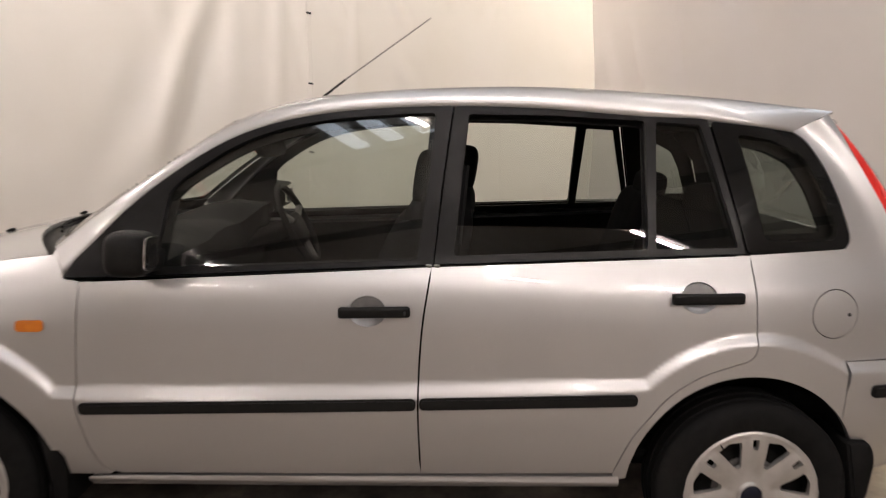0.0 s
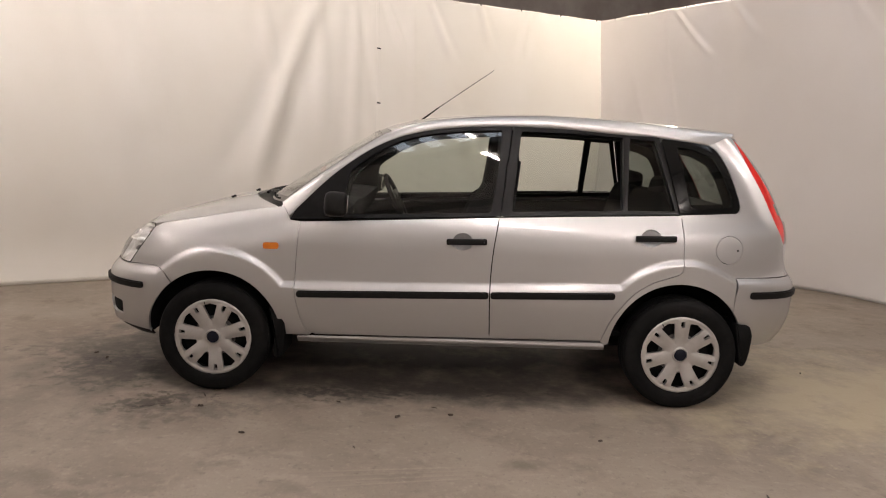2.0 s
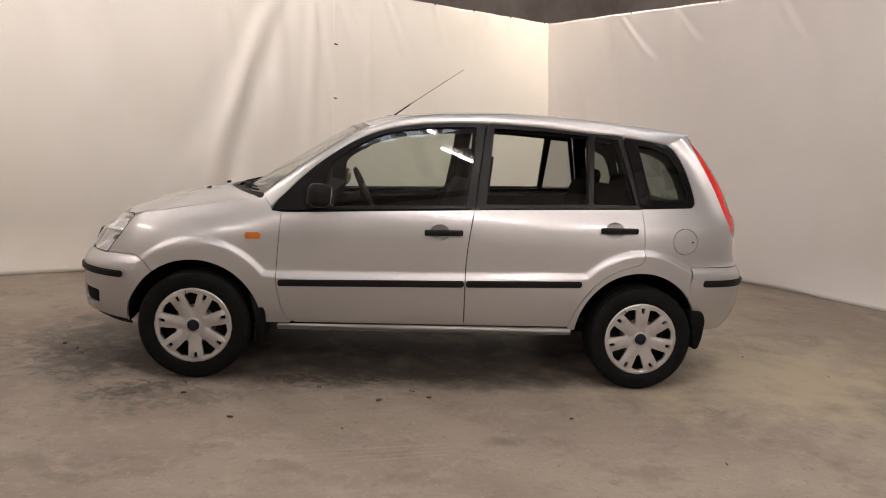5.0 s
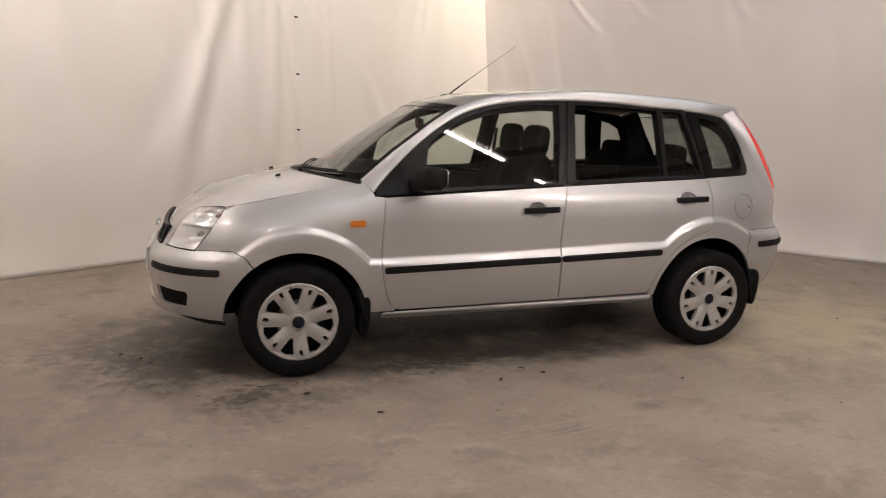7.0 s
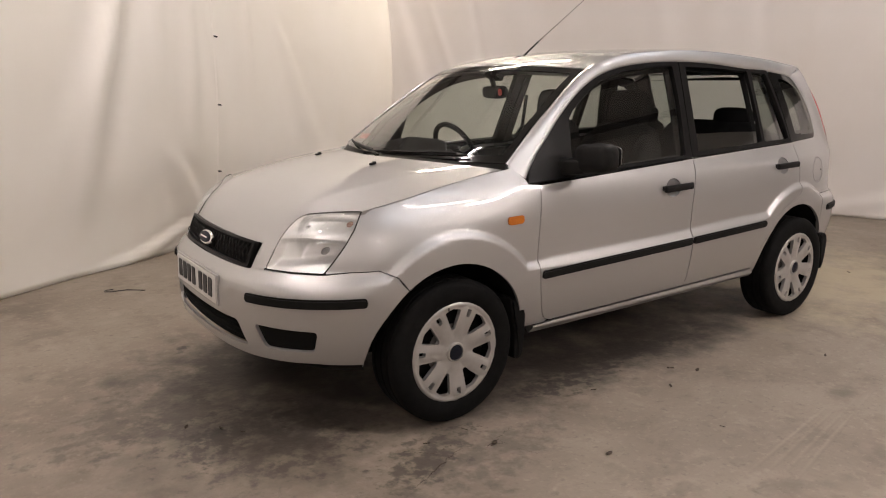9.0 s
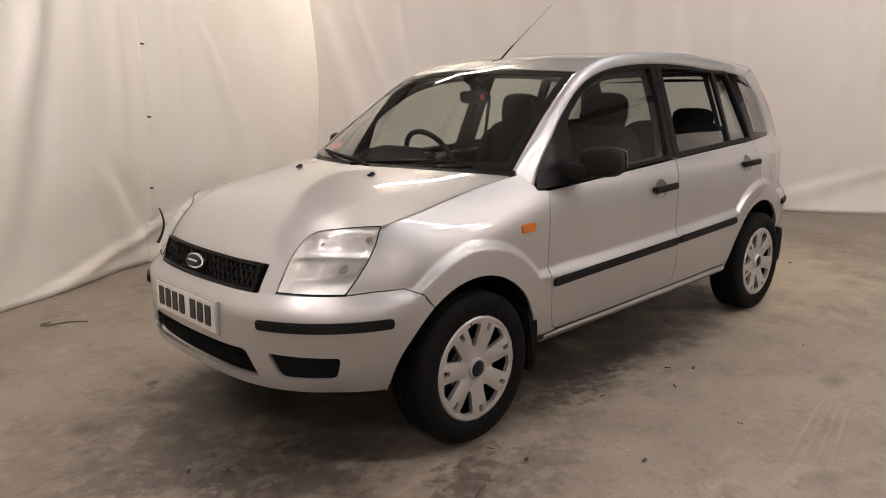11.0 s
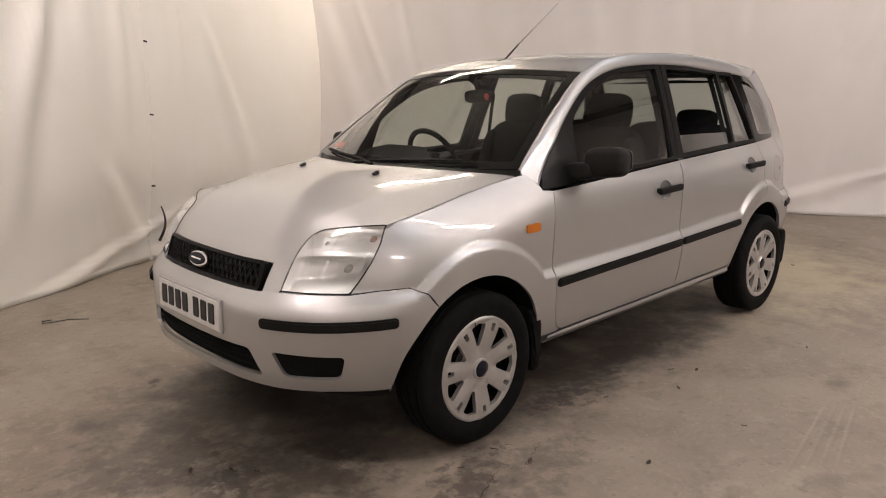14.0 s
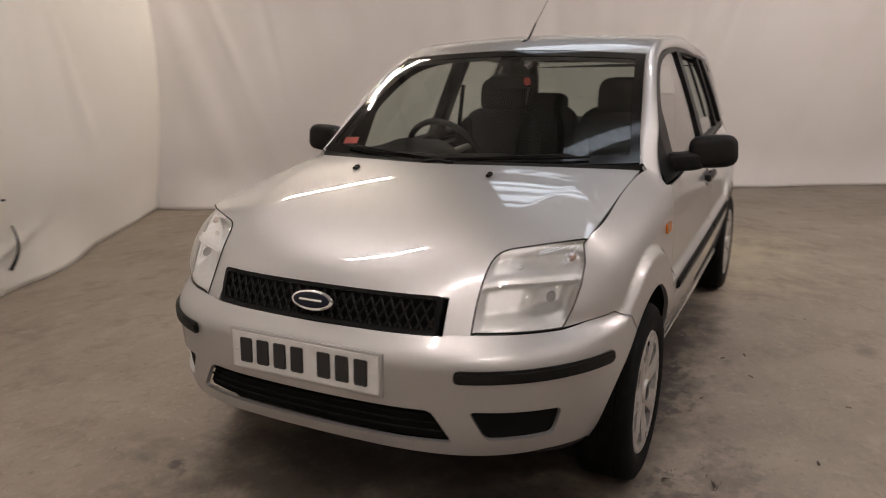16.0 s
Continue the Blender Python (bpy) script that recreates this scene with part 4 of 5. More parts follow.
def strip(q0, q1, z0, z1, w, fn, parent, mirror):
    """A rubbing strip with round ends on a mapped surface."""
    line = [(q0 + (q1 - q0) * k / 12, z0 + (z1 - z0) * k / 12) for k in range(13)]
    loop = rounded([(line[0][0], line[0][1] - w / 2), (line[-1][0], line[-1][1] - w / 2), (line[-1][0], line[-1][1] + w / 2), (line[0][0], line[0][1] + w / 2)], w * 0.45)
    panel("rubbing_strip", loop, fn, TRIM, parent, out=0.007, flange=0.014, step=0.05, mirror=mirror, label="black rubbing strip")
    inner = rounded([(line[0][0] + 0.006, line[0][1] - w / 2 + 0.006), (line[-1][0] - 0.006, line[-1][1] - w / 2 + 0.006), (line[-1][0] - 0.006, line[-1][1] + w / 2 - 0.006), (line[0][0] + 0.006, line[0][1] + w / 2 - 0.006)], w * 0.35)
    panel("strip_ridge", inner, fn, TRIM, parent, out=0.012, flange=0.006, step=0.05, mirror=mirror)


lip_end = float(q_at(np.array(-1.612), np.array(0.285)))
both("lower_lip", [(0.70, 0.308), (lip_end, 0.300), (lip_end, 0.266), (0.86, 0.272)], skin, TRIM, bumper, out=-0.005, flange=0.010, step=0.02, label="black plastic lip")
for m in (False, True):
    strip(0.455, 0.952, 0.556, 0.560, 0.036, skin, bumper, m)
    strip(-0.795, 0.216, 0.552, 0.581, 0.036, flank_map, front_doors[m], m)
    strip(0.226, 0.876, 0.582, 0.602, 0.036, flank_map, rear_doors[m], m)

# rear bumper, tailgate, tail lamps
q_rb = [(float(q_at(np.array(x), np.array(z))), z) for x, z in [(1.516, 0.712), (1.513, 0.62)] + arc(1.222, 0.320, 0.357, 36.5, 4, 8) + [(1.66, 0.338)]]
rear_half = [(QMAX, 0.712), (4.9, 0.712), (4.5, 0.712), (4.25, 0.712)] + q_rb + [(4.4, 0.336), (4.8, 0.346), (QMAX, 0.348)]
rear_loop = rear_half + [(2 * QMAX - q, z) for q, z in rear_half[::-1]][1:-1]
rbumper = panel("rear_bumper", rear_loop, skin, PAINT, car, step=0.014, flange=0.02)
for m in (False, True):
    strip(float(q_at(np.array(1.592), np.array(0.63))), 4.57, 0.624, 0.628, 0.038, skin, rbumper, m)
lamp_line = smooth_line([(q - 0.0, z) for q, z in [(float(q_at(np.array(x), np.array(z))), z) for x, z in TAIL_IN]])
lamp_wide = pchip([0.88, 0.95, 1.1, 1.3, 1.44], [0.075, 0.095, 0.085, 0.055, 0.02])
lamp_loop = lamp_line + [(q + float(lamp_wide(z)), z) for q, z in lamp_line[::-1]]
tail_lamps = both("tail_lamp", lamp_loop, skin, RED, car, out=-0.004, gap=0.001, step=0.02, flange=0.004, label="tall red tail lamp")
for m in (False, True):
    clear = [(q + 0.66 * float(lamp_wide(z)), z) for q, z in lamp_line if 1.02 < z < 1.12]
    panel("reversing_lens", clear + [(q + 0.985 * float(lamp_wide(z)), z) for q, z in lamp_line[::-1] if 1.02 < z < 1.12], skin, CLEAR, tail_lamps[m], out=-0.0025, flange=0.003, step=0.02, mirror=m, label="clear grey reversing lens")
    panel("lamp_back", shrink(lamp_loop, -0.012), skin, DASH, tail_lamps[m], out=-0.024, flange=0, step=0.03, mirror=m)
gate_half = [(QMAX, 0.716), (4.45, 0.716), (4.40, 0.716)] + [(float(q_at(np.array(1.824), np.array(0.716))) + 0.004, 0.716)] + [(q + float(lamp_wide(z)) + 0.004, z) for q, z in lamp_line] + [(QMAX, 1.455)]
gate_loop = gate_half + [(2 * QMAX - q, z) for q, z in gate_half[::-1]][1:-1]
REAR_WIN = rounded([(4.50, 1.00), (2 * QMAX - 4.50, 1.00), (2 * QMAX - 4.46, 1.425), (4.46, 1.425)], 0.05)
gate = panel("tailgate", gate_loop, skin, PAINT, car, holes=[REAR_WIN], step=0.04)
rw = panel("rear_window", shrink(REAR_WIN, -0.01), skin, TINT, gate, out=-0.008, flange=0, step=0.05)
rw.visible_shadow = False

# ---------- wheels ----------
def lathe(name, profile, mat, parent, seg=56, label="", sharp=35):
    """A turned part about the y axis from (radius, y) pairs."""
    verts, faces, n = [], [], len(profile)
    for k in range(seg):
        a = 2 * math.pi * k / seg
        verts += [(r * math.cos(a), y, r * math.sin(a)) for r, y in profile]
    for k in range(seg):
        for j in range(n - 1):
            faces.append((k * n + j, k * n + j + 1, (k + 1) % seg * n + j + 1, (k + 1) % seg * n + j))
    ob = mesh_object(name, verts, faces, mat, parent, label)
    ob.data.set_sharp_from_angle(angle=radians(sharp))
    return ob


def polar(r, deg):
    return r * math.cos(radians(deg)), r * math.sin(radians(deg))


cover_dome = pchip([0, 0.03, 0.06, 0.10, 0.165, 0.195, 0.206, 0.213], [-0.082, -0.082, -0.079, -0.083, -0.090, -0.090, -0.086, -0.074])


def cover_map(turn):
    """The dished cover with a crown along each of its seven spokes."""
    def fn(u, v):
        r = np.hypot(u, v)
        a = np.degrees(np.arctan2(v, u)) - turn
        off = np.abs((a + 180 / 7) % (360 / 7) - 180 / 7)
        across = np.clip(radians(1) * off * r / 0.034, 0, 1)
        crown = 0.0065 * (1 - across ** 2) * sstep(0.045, 0.075, r) * (1 - sstep(0.178, 0.196, r))
        return u, cover_dome(r) - crown + 0.0045 * sstep(0.05, 0.075, r) * (1 - sstep(0.186, 0.198, r)), v
    return fn


def wheel(turn):
    hub = lathe("wheel", [(0.0, -0.035), (0.12, -0.045), (0.19, -0.02), (0.195, 0.06), (0.0, 0.06)], DARK, car, label="black tyre with a silver seven-spoke cover")
    tread = [(0.296, -0.070), (0.296, -0.052), (0.290, -0.050), (0.290, -0.042), (0.297, -0.040), (0.297, -0.006), (0.290, -0.004), (0.290, 0.004), (0.297, 0.006), (0.297, 0.040), (0.290, 0.042), (0.290, 0.050), (0.296, 0.052), (0.296, 0.070)]
    side_in = [(0.196, 0.078), (0.215, 0.090), (0.245, 0.096), (0.270, 0.092), (0.288, 0.083)]
    tyre = lathe("tyre", [(r, -y) for r, y in side_in] + tread + side_in[::-1] + [(0.19, 0.06), (0.19, -0.06), (0.196, -0.078)], RUBBER, hub, label="black rubber tyre")
    lathe("brake_disc", [(0.0, -0.052), (0.05, -0.054), (0.052, -0.047), (0.11, -0.047)], GREY_STEEL, hub)
    holes = []
    for k in range(7):
        a = turn + (k + 0.5) * 360 / 7
        holes.append(rounded([polar(0.092, a - 4.5), polar(0.176, a - 12.5), polar(0.184, a), polar(0.176, a + 12.5), polar(0.092, a + 4.5)], 0.006, 2))
        b = turn + k * 360 / 7
        c, t = np.array(polar(1, b)), np.array(polar(1, b + 90))
        holes.append(rounded([tuple(c * 0.150 - t * 0.0085), tuple(c * 0.182 - t * 0.0105), tuple(c * 0.182 + t * 0.0105), tuple(c * 0.150 + t * 0.0085)], 0.004, 2))
    cover = panel("wheel_cover", arc(0, 0, 0.212, 0, 357, 120), cover_map(turn), COVER, hub, holes=holes, step=0.009, flange=0.018, label="silver seven-spoke wheel cover")
    lathe("cover_cap", [(0.0, -0.091), (0.026, -0.090), (0.032, -0.086), (0.0325, -0.078)], BLUE, hub, 28, "dark blue cap")
    lathe("cap_ring", [(0.0325, -0.078), (0.034, -0.091), (0.038, -0.090), (0.043, -0.079)], COVER, hub, 28)
    bm = bmesh.new()
    tube(bm, [(*polar(0.180, turn + 33)[:1], -0.092, polar(0.180, turn + 33)[1]), (polar(0.197, turn + 33)[0], -0.093, polar(0.197, turn + 33)[1])], 0.0025, 6)
    part("valve", bm, TRIM, hub)
    return hub


TRACK = 0.738
for x, z, turn in ((HUBF[0], 0.297, 69), (1.243, 0.297, 90)):
    near = wheel(turn)
    near.matrix_basis = pose(x, -TRACK, z)
    far = copy_thing(near, pose(x, TRACK, z, 0, 0, 180))
    far.parent = car

# arch liners, underbody, mudflaps
for x, z, r in ((HUBF[0], 0.300, 0.380), (1.222, 0.320, 0.370)):
    for s in (-1, 1):
        verts, faces = [], []
        for k in range(25):
            a = radians(-3 + 185 * k / 24)
            lip = abs(float(flank_map(np.array(x + r * math.cos(a)), np.array(z + r * math.sin(a)))[1])) - 0.016
            verts += [(x + r * math.cos(a), s * lip, z + r * math.sin(a)), (x + (r - 0.012) * math.cos(a), s * (lip - 0.028), z + (r - 0.012) * math.sin(a)), (x + (r + 0.0) * math.cos(a), s * 0.55, z + r * math.sin(a)), (x, s * 0.55, z)]
        for k in range(24):
            faces += [(4 * k + j, 4 * k + j + 1, 4 * k + j + 5, 4 * k + j + 4) for j in range(3)]
        mesh_object("arch_liner", verts, faces, DARK, car)
bm = bmesh.new()
box(bm, 1.58, 1.44, 0.08, pose(0.01, 0, 0.315), 0.02)
box(bm, 3.1, 1.06, 0.13, pose(0.0, 0, 0.31), 0.03)
box(bm, 0.5, 0.9, 0.10, pose(-1.58, 0, 0.315), 0.03)
part("underbody", bm, DARK, car)
FLAP_F = [(-0.955, 0.470), (-0.868, 0.450), (-0.858, 0.380), (-0.862, 0.280), (-0.872, 0.205), (-0.892, 0.186), (-0.920, 0.192), (-0.926, 0.230), (-0.922, 0.320)]
FLAP_B = [(1.520, 0.470), (1.606, 0.462), (1.622, 0.410), (1.612, 0.310), (1.596, 0.248), (1.574, 0.236), (1.556, 0.254), (1.552, 0.310)]
for side_view in (FLAP_F, FLAP_B):
    for s in (-1, 1):
        bm = bmesh.new()
        outline = rounded(side_view, 0.02, 3)
        rings = [[bm.verts.new((x + dx, s * y, z)) for x, z in shrink(outline, inset)] for y, inset, dx in ((0.60, 0.0, 0), (0.790, 0.0, 0), (0.806, 0.004, 0), (0.812, 0.014, 0))]
        for r0, r1 in zip(rings, rings[1:]):
            for k in range(len(r0)):
                bm.faces.new((r0[k - 1], r0[k], r1[k], r1[k - 1]))
        bm.faces.new(rings[0])
        bm.faces.new(rings[-1])
        part("mudflap", bm, RUBBER, car, "black rubber mudflap", smooth=True)

# ---------- front end ----------
q_grille = rounded([(-0.392, 0.752), (0.392, 0.752), (0.388, 0.652), (-0.388, 0.652)], 0.016)
grille = panel("radiator_grille", q_grille, skin, SATIN, car, out=-0.002, step=0.04, flange=0.02, label="black lattice radiator grille", holes=[rounded([(-0.378, 0.742), (0.378, 0.742), (0.374, 0.662), (-0.374, 0.662)], 0.010)])
panel("grille_back", shrink(q_grille, -0.004), skin, DARK, grille, out=-0.030, flange=0, step=0.06)
bm = bmesh.new()
for k in range(-24, 25):
    for lean in (-1, 1):
        ends = []
        for t in np.linspace(0, 1, 6):
            z = 0.660 + 0.084 * t
            q = k * 0.0315 + lean * 0.048 * (t - 0.5)
            if abs(q) < 0.380:
                x, y, zz = skin(np.array(q), np.array(z))
                ends.append((float(x) + 0.013, float(y), z))
        if len(ends) > 1:
            tube(bm, ends, 0.0038, 5)
part("lattice", bm, TRIM, grille)


def ellipse_plate(name, a, b, depth, x, z, mat, parent, tilt, dome=0.004):
    bm = bmesh.new()
    rings = []
    for s, d in ((1.0, 0.0), (1.0, depth), (0.94, depth + dome * 0.6), (0.6, depth + dome)):
        rings.append([bm.verts.new(pose(x, 0, z, 0, tilt) @ Vector((-d, s * a * math.cos(2 * math.pi * k / 40), s * b * math.sin(2 * math.pi * k / 40)))) for k in range(40)])
    for r0, r1 in zip(rings, rings[1:]):
        for k in range(40):
            bm.faces.new((r0[k], r0[(k + 1) % 40], r1[(k + 1) % 40], r1[k]))
    bm.faces.new(rings[-1])
    return part(name, bm, mat, parent, smooth=True)


badge = ellipse_plate("badge", 0.072, 0.030, 0.010, -1.943, 0.706, CHROME, car, 22)
badge["label"] = "oval chrome badge with dark centre"
ellipse_plate("badge_face", 0.062, 0.0225, 0.003, -1.9555, 0.7110, BLUE, badge, 22, 0.002)
bm = bmesh.new()
box(bm, 0.003, 0.078, 0.007, pose(-1.9605, 0, 0.7130, 0, 22), 0.001, 1)
part("badge_bar", bm, CHROME, badge)

bm = bmesh.new()
box(bm, 0.010, 0.512, 0.112, pose(-2.002, 0.007, 0.541, 0, 2), 0.003)
plate = part("number_plate", bm, PLATE, car, "white number plate with dark characters")
bm = bmesh.new()
box(bm, 0.012, 0.532, 0.128, pose(-1.9985, 0.007, 0.541, 0, 2), 0.004)
part("plate_holder", bm, PAINT, plate)
widths = (0.0, 0.062, 0.124, 0.186, 0.279, 0.341, 0.403)
for k, w in enumerate(widths):
    bm = bmesh.new()
    box(bm, 0.004, 0.044, 0.076, pose(-2.0075, 0.004 + 0.205 - w, 0.543, 0, 2), 0.004, 1)
    part("plate_bar", bm, INK, plate)
for y in (0.245, -0.232):
    bm = bmesh.new()
    box(bm, 0.004, 0.010, 0.010, pose(-2.0075, y, 0.541, 0, 2), 0.003, 2)
    part("plate_screw", bm, PLATE, plate)

# lower intake slats
for z in (0.385, 0.408, 0.431):
    bm = bmesh.new()
    pts = [skin(np.array(q), np.array(z)) for q in np.linspace(-0.43, 0.43, 15)]
    tube(bm, [(float(p[0]) + 0.0205, float(p[1]), z) for p in pts], 0.0040, 6)
    part("intake_slat", bm, DARK, bumper)

BULB = material('amber_coated_bulb', (0.26, 0.13, 0.09), 0.25, 0.2)


# headlamps: a clear lens over a bright bowl, set between bonnet, wing and bumper
def line3(points, n):
    p = np.array(points)
    d = np.concatenate([[0], np.cumsum(np.linalg.norm(np.diff(p, axis=0), axis=1))])
    t = np.linspace(0, d[-1], n)
    return np.stack([np.interp(t, d, p[:, k]) for k in range(3)], -1)


def headlamp(mirror):
    li = smooth_line(LAMP_IN, 5)
    inner = np.stack(bonnet(np.array([p[0] for p in li]), np.array([p[1] for p in li])), -1)
    n = 41
    rise = line3(inner[:22], n)
    top = line3(inner[21:], n)
    bottom = line3(np.stack(skin(np.linspace(0.493, 0.748, 12), np.full(12, 0.661)), -1), n)
    ox, oz = np.array([-1.738, -1.70, -1.66, -1.62, -1.586]), np.array([0.663, 0.712, 0.764, 0.820, 0.872])
    outer = line3(np.stack(flank_map(ox, oz), -1), n)
    rise[0], outer[0], outer[-1] = bottom[0], bottom[-1], top[-1]
    grid = np.zeros((n, n, 3))
    for i, u in enumerate(np.linspace(0, 1, n)):
        for j, v in enumerate(np.linspace(0, 1, n)):
            c = (1 - v) * bottom[i] + v * top[i] + (1 - u) * rise[j] + u * outer[j]
            c -= (1 - u) * (1 - v) * bottom[0] + u * (1 - v) * bottom[-1] + (1 - u) * v * top[0] + u * v * top[-1]
            grid[i, j] = c + 0.036 * (16 * u * (1 - u) * v * (1 - v)) ** 0.75 * np.array([-0.75, -0.55, 0.35])
    s = -1 if mirror else 1
    faces = [(i * n + j, i * n + j + 1, (i + 1) * n + j + 1, (i + 1) * n + j) for i in range(n - 1) for j in range(n - 1)]
    faces = faces if mirror else [f[::-1] for f in faces]

    def patch(name, shift, mat, parent, fn=lambda u, v: 0.0, label=""):
        vs = [tuple((grid[i, j] + shift + np.array([0.9, 0.3, -0.1]) * fn(i / (n - 1), j / (n - 1))) * np.array([1, s, 1])) for i in range(n) for j in range(n)]
        return mesh_object(name, vs, faces, mat, parent, label)

    lamp = patch("headlamp", np.array([-0.002, -0.001, 0.001]), LENS, car, label="clear headlamp with amber bulb inside")
    lamp.visible_shadow = False
    def bowl(u, v):
        def ramp(x, a, w=0.05):
            return min(1, max(0, (x - a) / w))
        edge = ramp(u, 0, 0.08) * ramp(1 - u, 0, 0.06) * ramp(v, 0, 0.06) * ramp(1 - v, 0, 0.06)
        lower = ramp(0.54 - v, 0) * ramp(v, 0.06, 0.16) * (0.030 + 0.016 * ramp(u, 0.05, 0.25))
        # a four-sided hollow round the main bulb, deepest at its middle
        nest = ramp(u, 0.40, 0.16) * ramp(0.94 - u, 0, 0.14) * ramp(v, 0.16, 0.10) * ramp(0.50 - v, 0, 0.05)
        lower += 0.052 * nest * (1 - 0.5 * abs(u - 0.68) / 0.28)
        upper = ramp(v, 0.60) * ramp(0.93 - v, 0, 0.10) * (0.022 + 0.042 * max(0, 1 - ((u - 0.60) / 0.38) ** 2 - ((v - 0.77) / 0.17) ** 2))
        return (0.012 + lower + upper) * edge + 0.002
    patch("reflector", np.zeros(3), REFLECTOR, lamp, bowl)
    at = lambda u, v, d: Vector(grid[int(u * (n - 1)), int(v * (n - 1))] + np.array([0.9, 0.3, -0.1]) * d) * 1.0
    for name, u, v, d, r, mat in (("bulb_cap", 0.70, 0.36, 0.060, 0.013, GREY_STEEL), ("indicator_bulb", 0.86, 0.80, 0.038, 0.010, BULB), ("side_bulb", 0.34, 0.74, 0.026, 0.007, CHROME)):
        bm = bmesh.new()
        p = at(u, v, d)
        bmesh.ops.create_uvsphere(bm, u_segments=14, v_segments=9, radius=r, matrix=Matrix.Translation((p.x, p.y * s, p.z)) @ pose(0, 0, 0, 0, 60, 0) @ Matrix.Diagonal((1, 1, 1.5, 1)))
        part(name, bm, mat, lamp, smooth=True)
    # bar between the upper and the lower bowl, and the dark gasket round the lens
    bm = bmesh.new()
    bar_line = [at(u, 0.57, 0.012) for u in np.linspace(0.08, 0.92, 8)]
    tube(bm, [(p.x, p.y * s, p.z) for p in bar_line], 0.004, 6)
    part("lamp_bar", bm, REFLECTOR, lamp)
    bm = bmesh.new()
    ring = [grid[i, 0] for i in range(n)] + [grid[n - 1, j] for j in range(1, n)] + [grid[i, n - 1] for i in range(n - 2, -1, -1)] + [grid[0, j] for j in range(n - 2, -1, -1)]
    tube(bm, [(p[0], p[1] * s, p[2]) for p in ring], 0.0028, 5)
    part("gasket", bm, TRIM, lamp)


headlamp(False), headlamp(True)

# side indicators, washer jets, handles
def lens_pair(name, x0, x1, z0, z1, mat, label):
    both(name, rounded([(x0, z0), (x1, z0 + 0.002), (x1, z1 + 0.002), (x0, z1)], 0.014), flank_map, mat, car, out=0.007, flange=0.012, step=0.01, label=label)


lens_pair("side_indicator", -0.976, -0.893, 0.782, 0.816, AMBER, "small amber side indicator")
for s in (-1, 1):
    bm = bmesh.new()
    x, y, z = (float(a) for a in bonnet(np.array(-1.292), np.array(s * 0.269)))
    box(bm, 0.030, 0.017, 0.010, pose(x, y, z + 0.006, 0, -10), 0.004)
    box(bm, 0.014, 0.012, 0.006, pose(x + 0.006, y, z + 0.012, 0, -10), 0.002)
    part("washer_jet", bm, TRIM, car)


def dish(cx, cz):
    """The hollow behind a pull handle."""
    def fn(x, z):
        p = flank_map(x, z)
        k = np.clip(1 - ((x - cx) / 0.0575) ** 2 - ((z - cz) / 0.0475) ** 2, 0, 1)
        return p[0], p[1] + 0.026 * k ** 0.6, p[2]
    return fn


for doors, cup, cx, cz, bar, slope in ((front_doors, CUP_F, 0.070, 0.858, (0.092, 0.860), 1.5), (rear_doors, CUP_R, 1.050, 0.908, (1.072, 0.910), 1.5)):
    for m in (False, True):
        # Grey half-plate stands in for the shade in the recess's upper half.
        panel("recess_shade_plate", oval(cx, cz + 0.002, 0.052, 0.042, 4, 176, 20), flank_map, RECESS, doors[m], out=-0.005, flange=0.004, step=0.012, mirror=m, label="grey plate standing in for the shade in the handle recess")
        panel("handle_cup", shrink(cup, -0.001), dish(cx, cz), PAINT, doors[m], flange=0, step=0.008, mirror=m)
        x, y, z = (float(a) for a in flank_map(np.array(bar[0]), np.array(bar[1])))
        bm = bmesh.new()
        box(bm, 0.212, 0.020, 0.033, pose(x, (y - 0.019) * (-1 if m else 1), z, 0, -slope), 0.010, 3)
        box(bm, 0.030, 0.026, 0.024, pose(x - 0.088, (y - 0.010) * (-1 if m else 1), z, 0, -slope), 0.006, 2)
        box(bm, 0.036, 0.026, 0.026, pose(x + 0.086, (y - 0.010) * (-1 if m else 1), z, 0, -slope), 0.006, 2)
        part("door_handle", bm, TRIM, doors[m], "black pull handle", smooth=True)
        if doors is front_doors:
            bm = bmesh.new()
            box(bm, 0.006, 0.003, 0.012, pose(x + 0.09, (y - 0.029) * (-1 if m else 1), z), 0.001, 1)
            part("key_slot", bm, INK, doors[m])


# door mirrors
def pillow(bm, sx, sy, sz, power, m=Matrix(), nu=28, nv=18):
    """A box swollen into a cushion: power 2 is an egg, higher is squarer."""
    def f(c, e):
        return math.copysign(abs(c) ** (2 / e), c)
    rows = []
    for j in range(1, nv):
        b = -math.pi / 2 + math.pi * j / nv
        rows.append([bm.verts.new(m @ Vector((sx / 2 * f(math.cos(b), power) * f(math.cos(2 * math.pi * i / nu), power), sy / 2 * f(math.cos(b), power) * f(math.sin(2 * math.pi * i / nu), power), sz / 2 * f(math.sin(b), power)))) for i in range(nu)])
    lo, hi = bm.verts.new(m @ Vector((0, 0, -sz / 2))), bm.verts.new(m @ Vector((0, 0, sz / 2)))
    for r0, r1 in zip(rows, rows[1:]):
        for i in range(nu):
            bm.faces.new((r0[i], r0[(i + 1) % nu], r1[(i + 1) % nu], r1[i]))
    for i in range(nu):
        bm.faces.new((lo, rows[0][(i + 1) % nu], rows[0][i]))
        bm.faces.new((hi, rows[-1][i], rows[-1][(i + 1) % nu]))


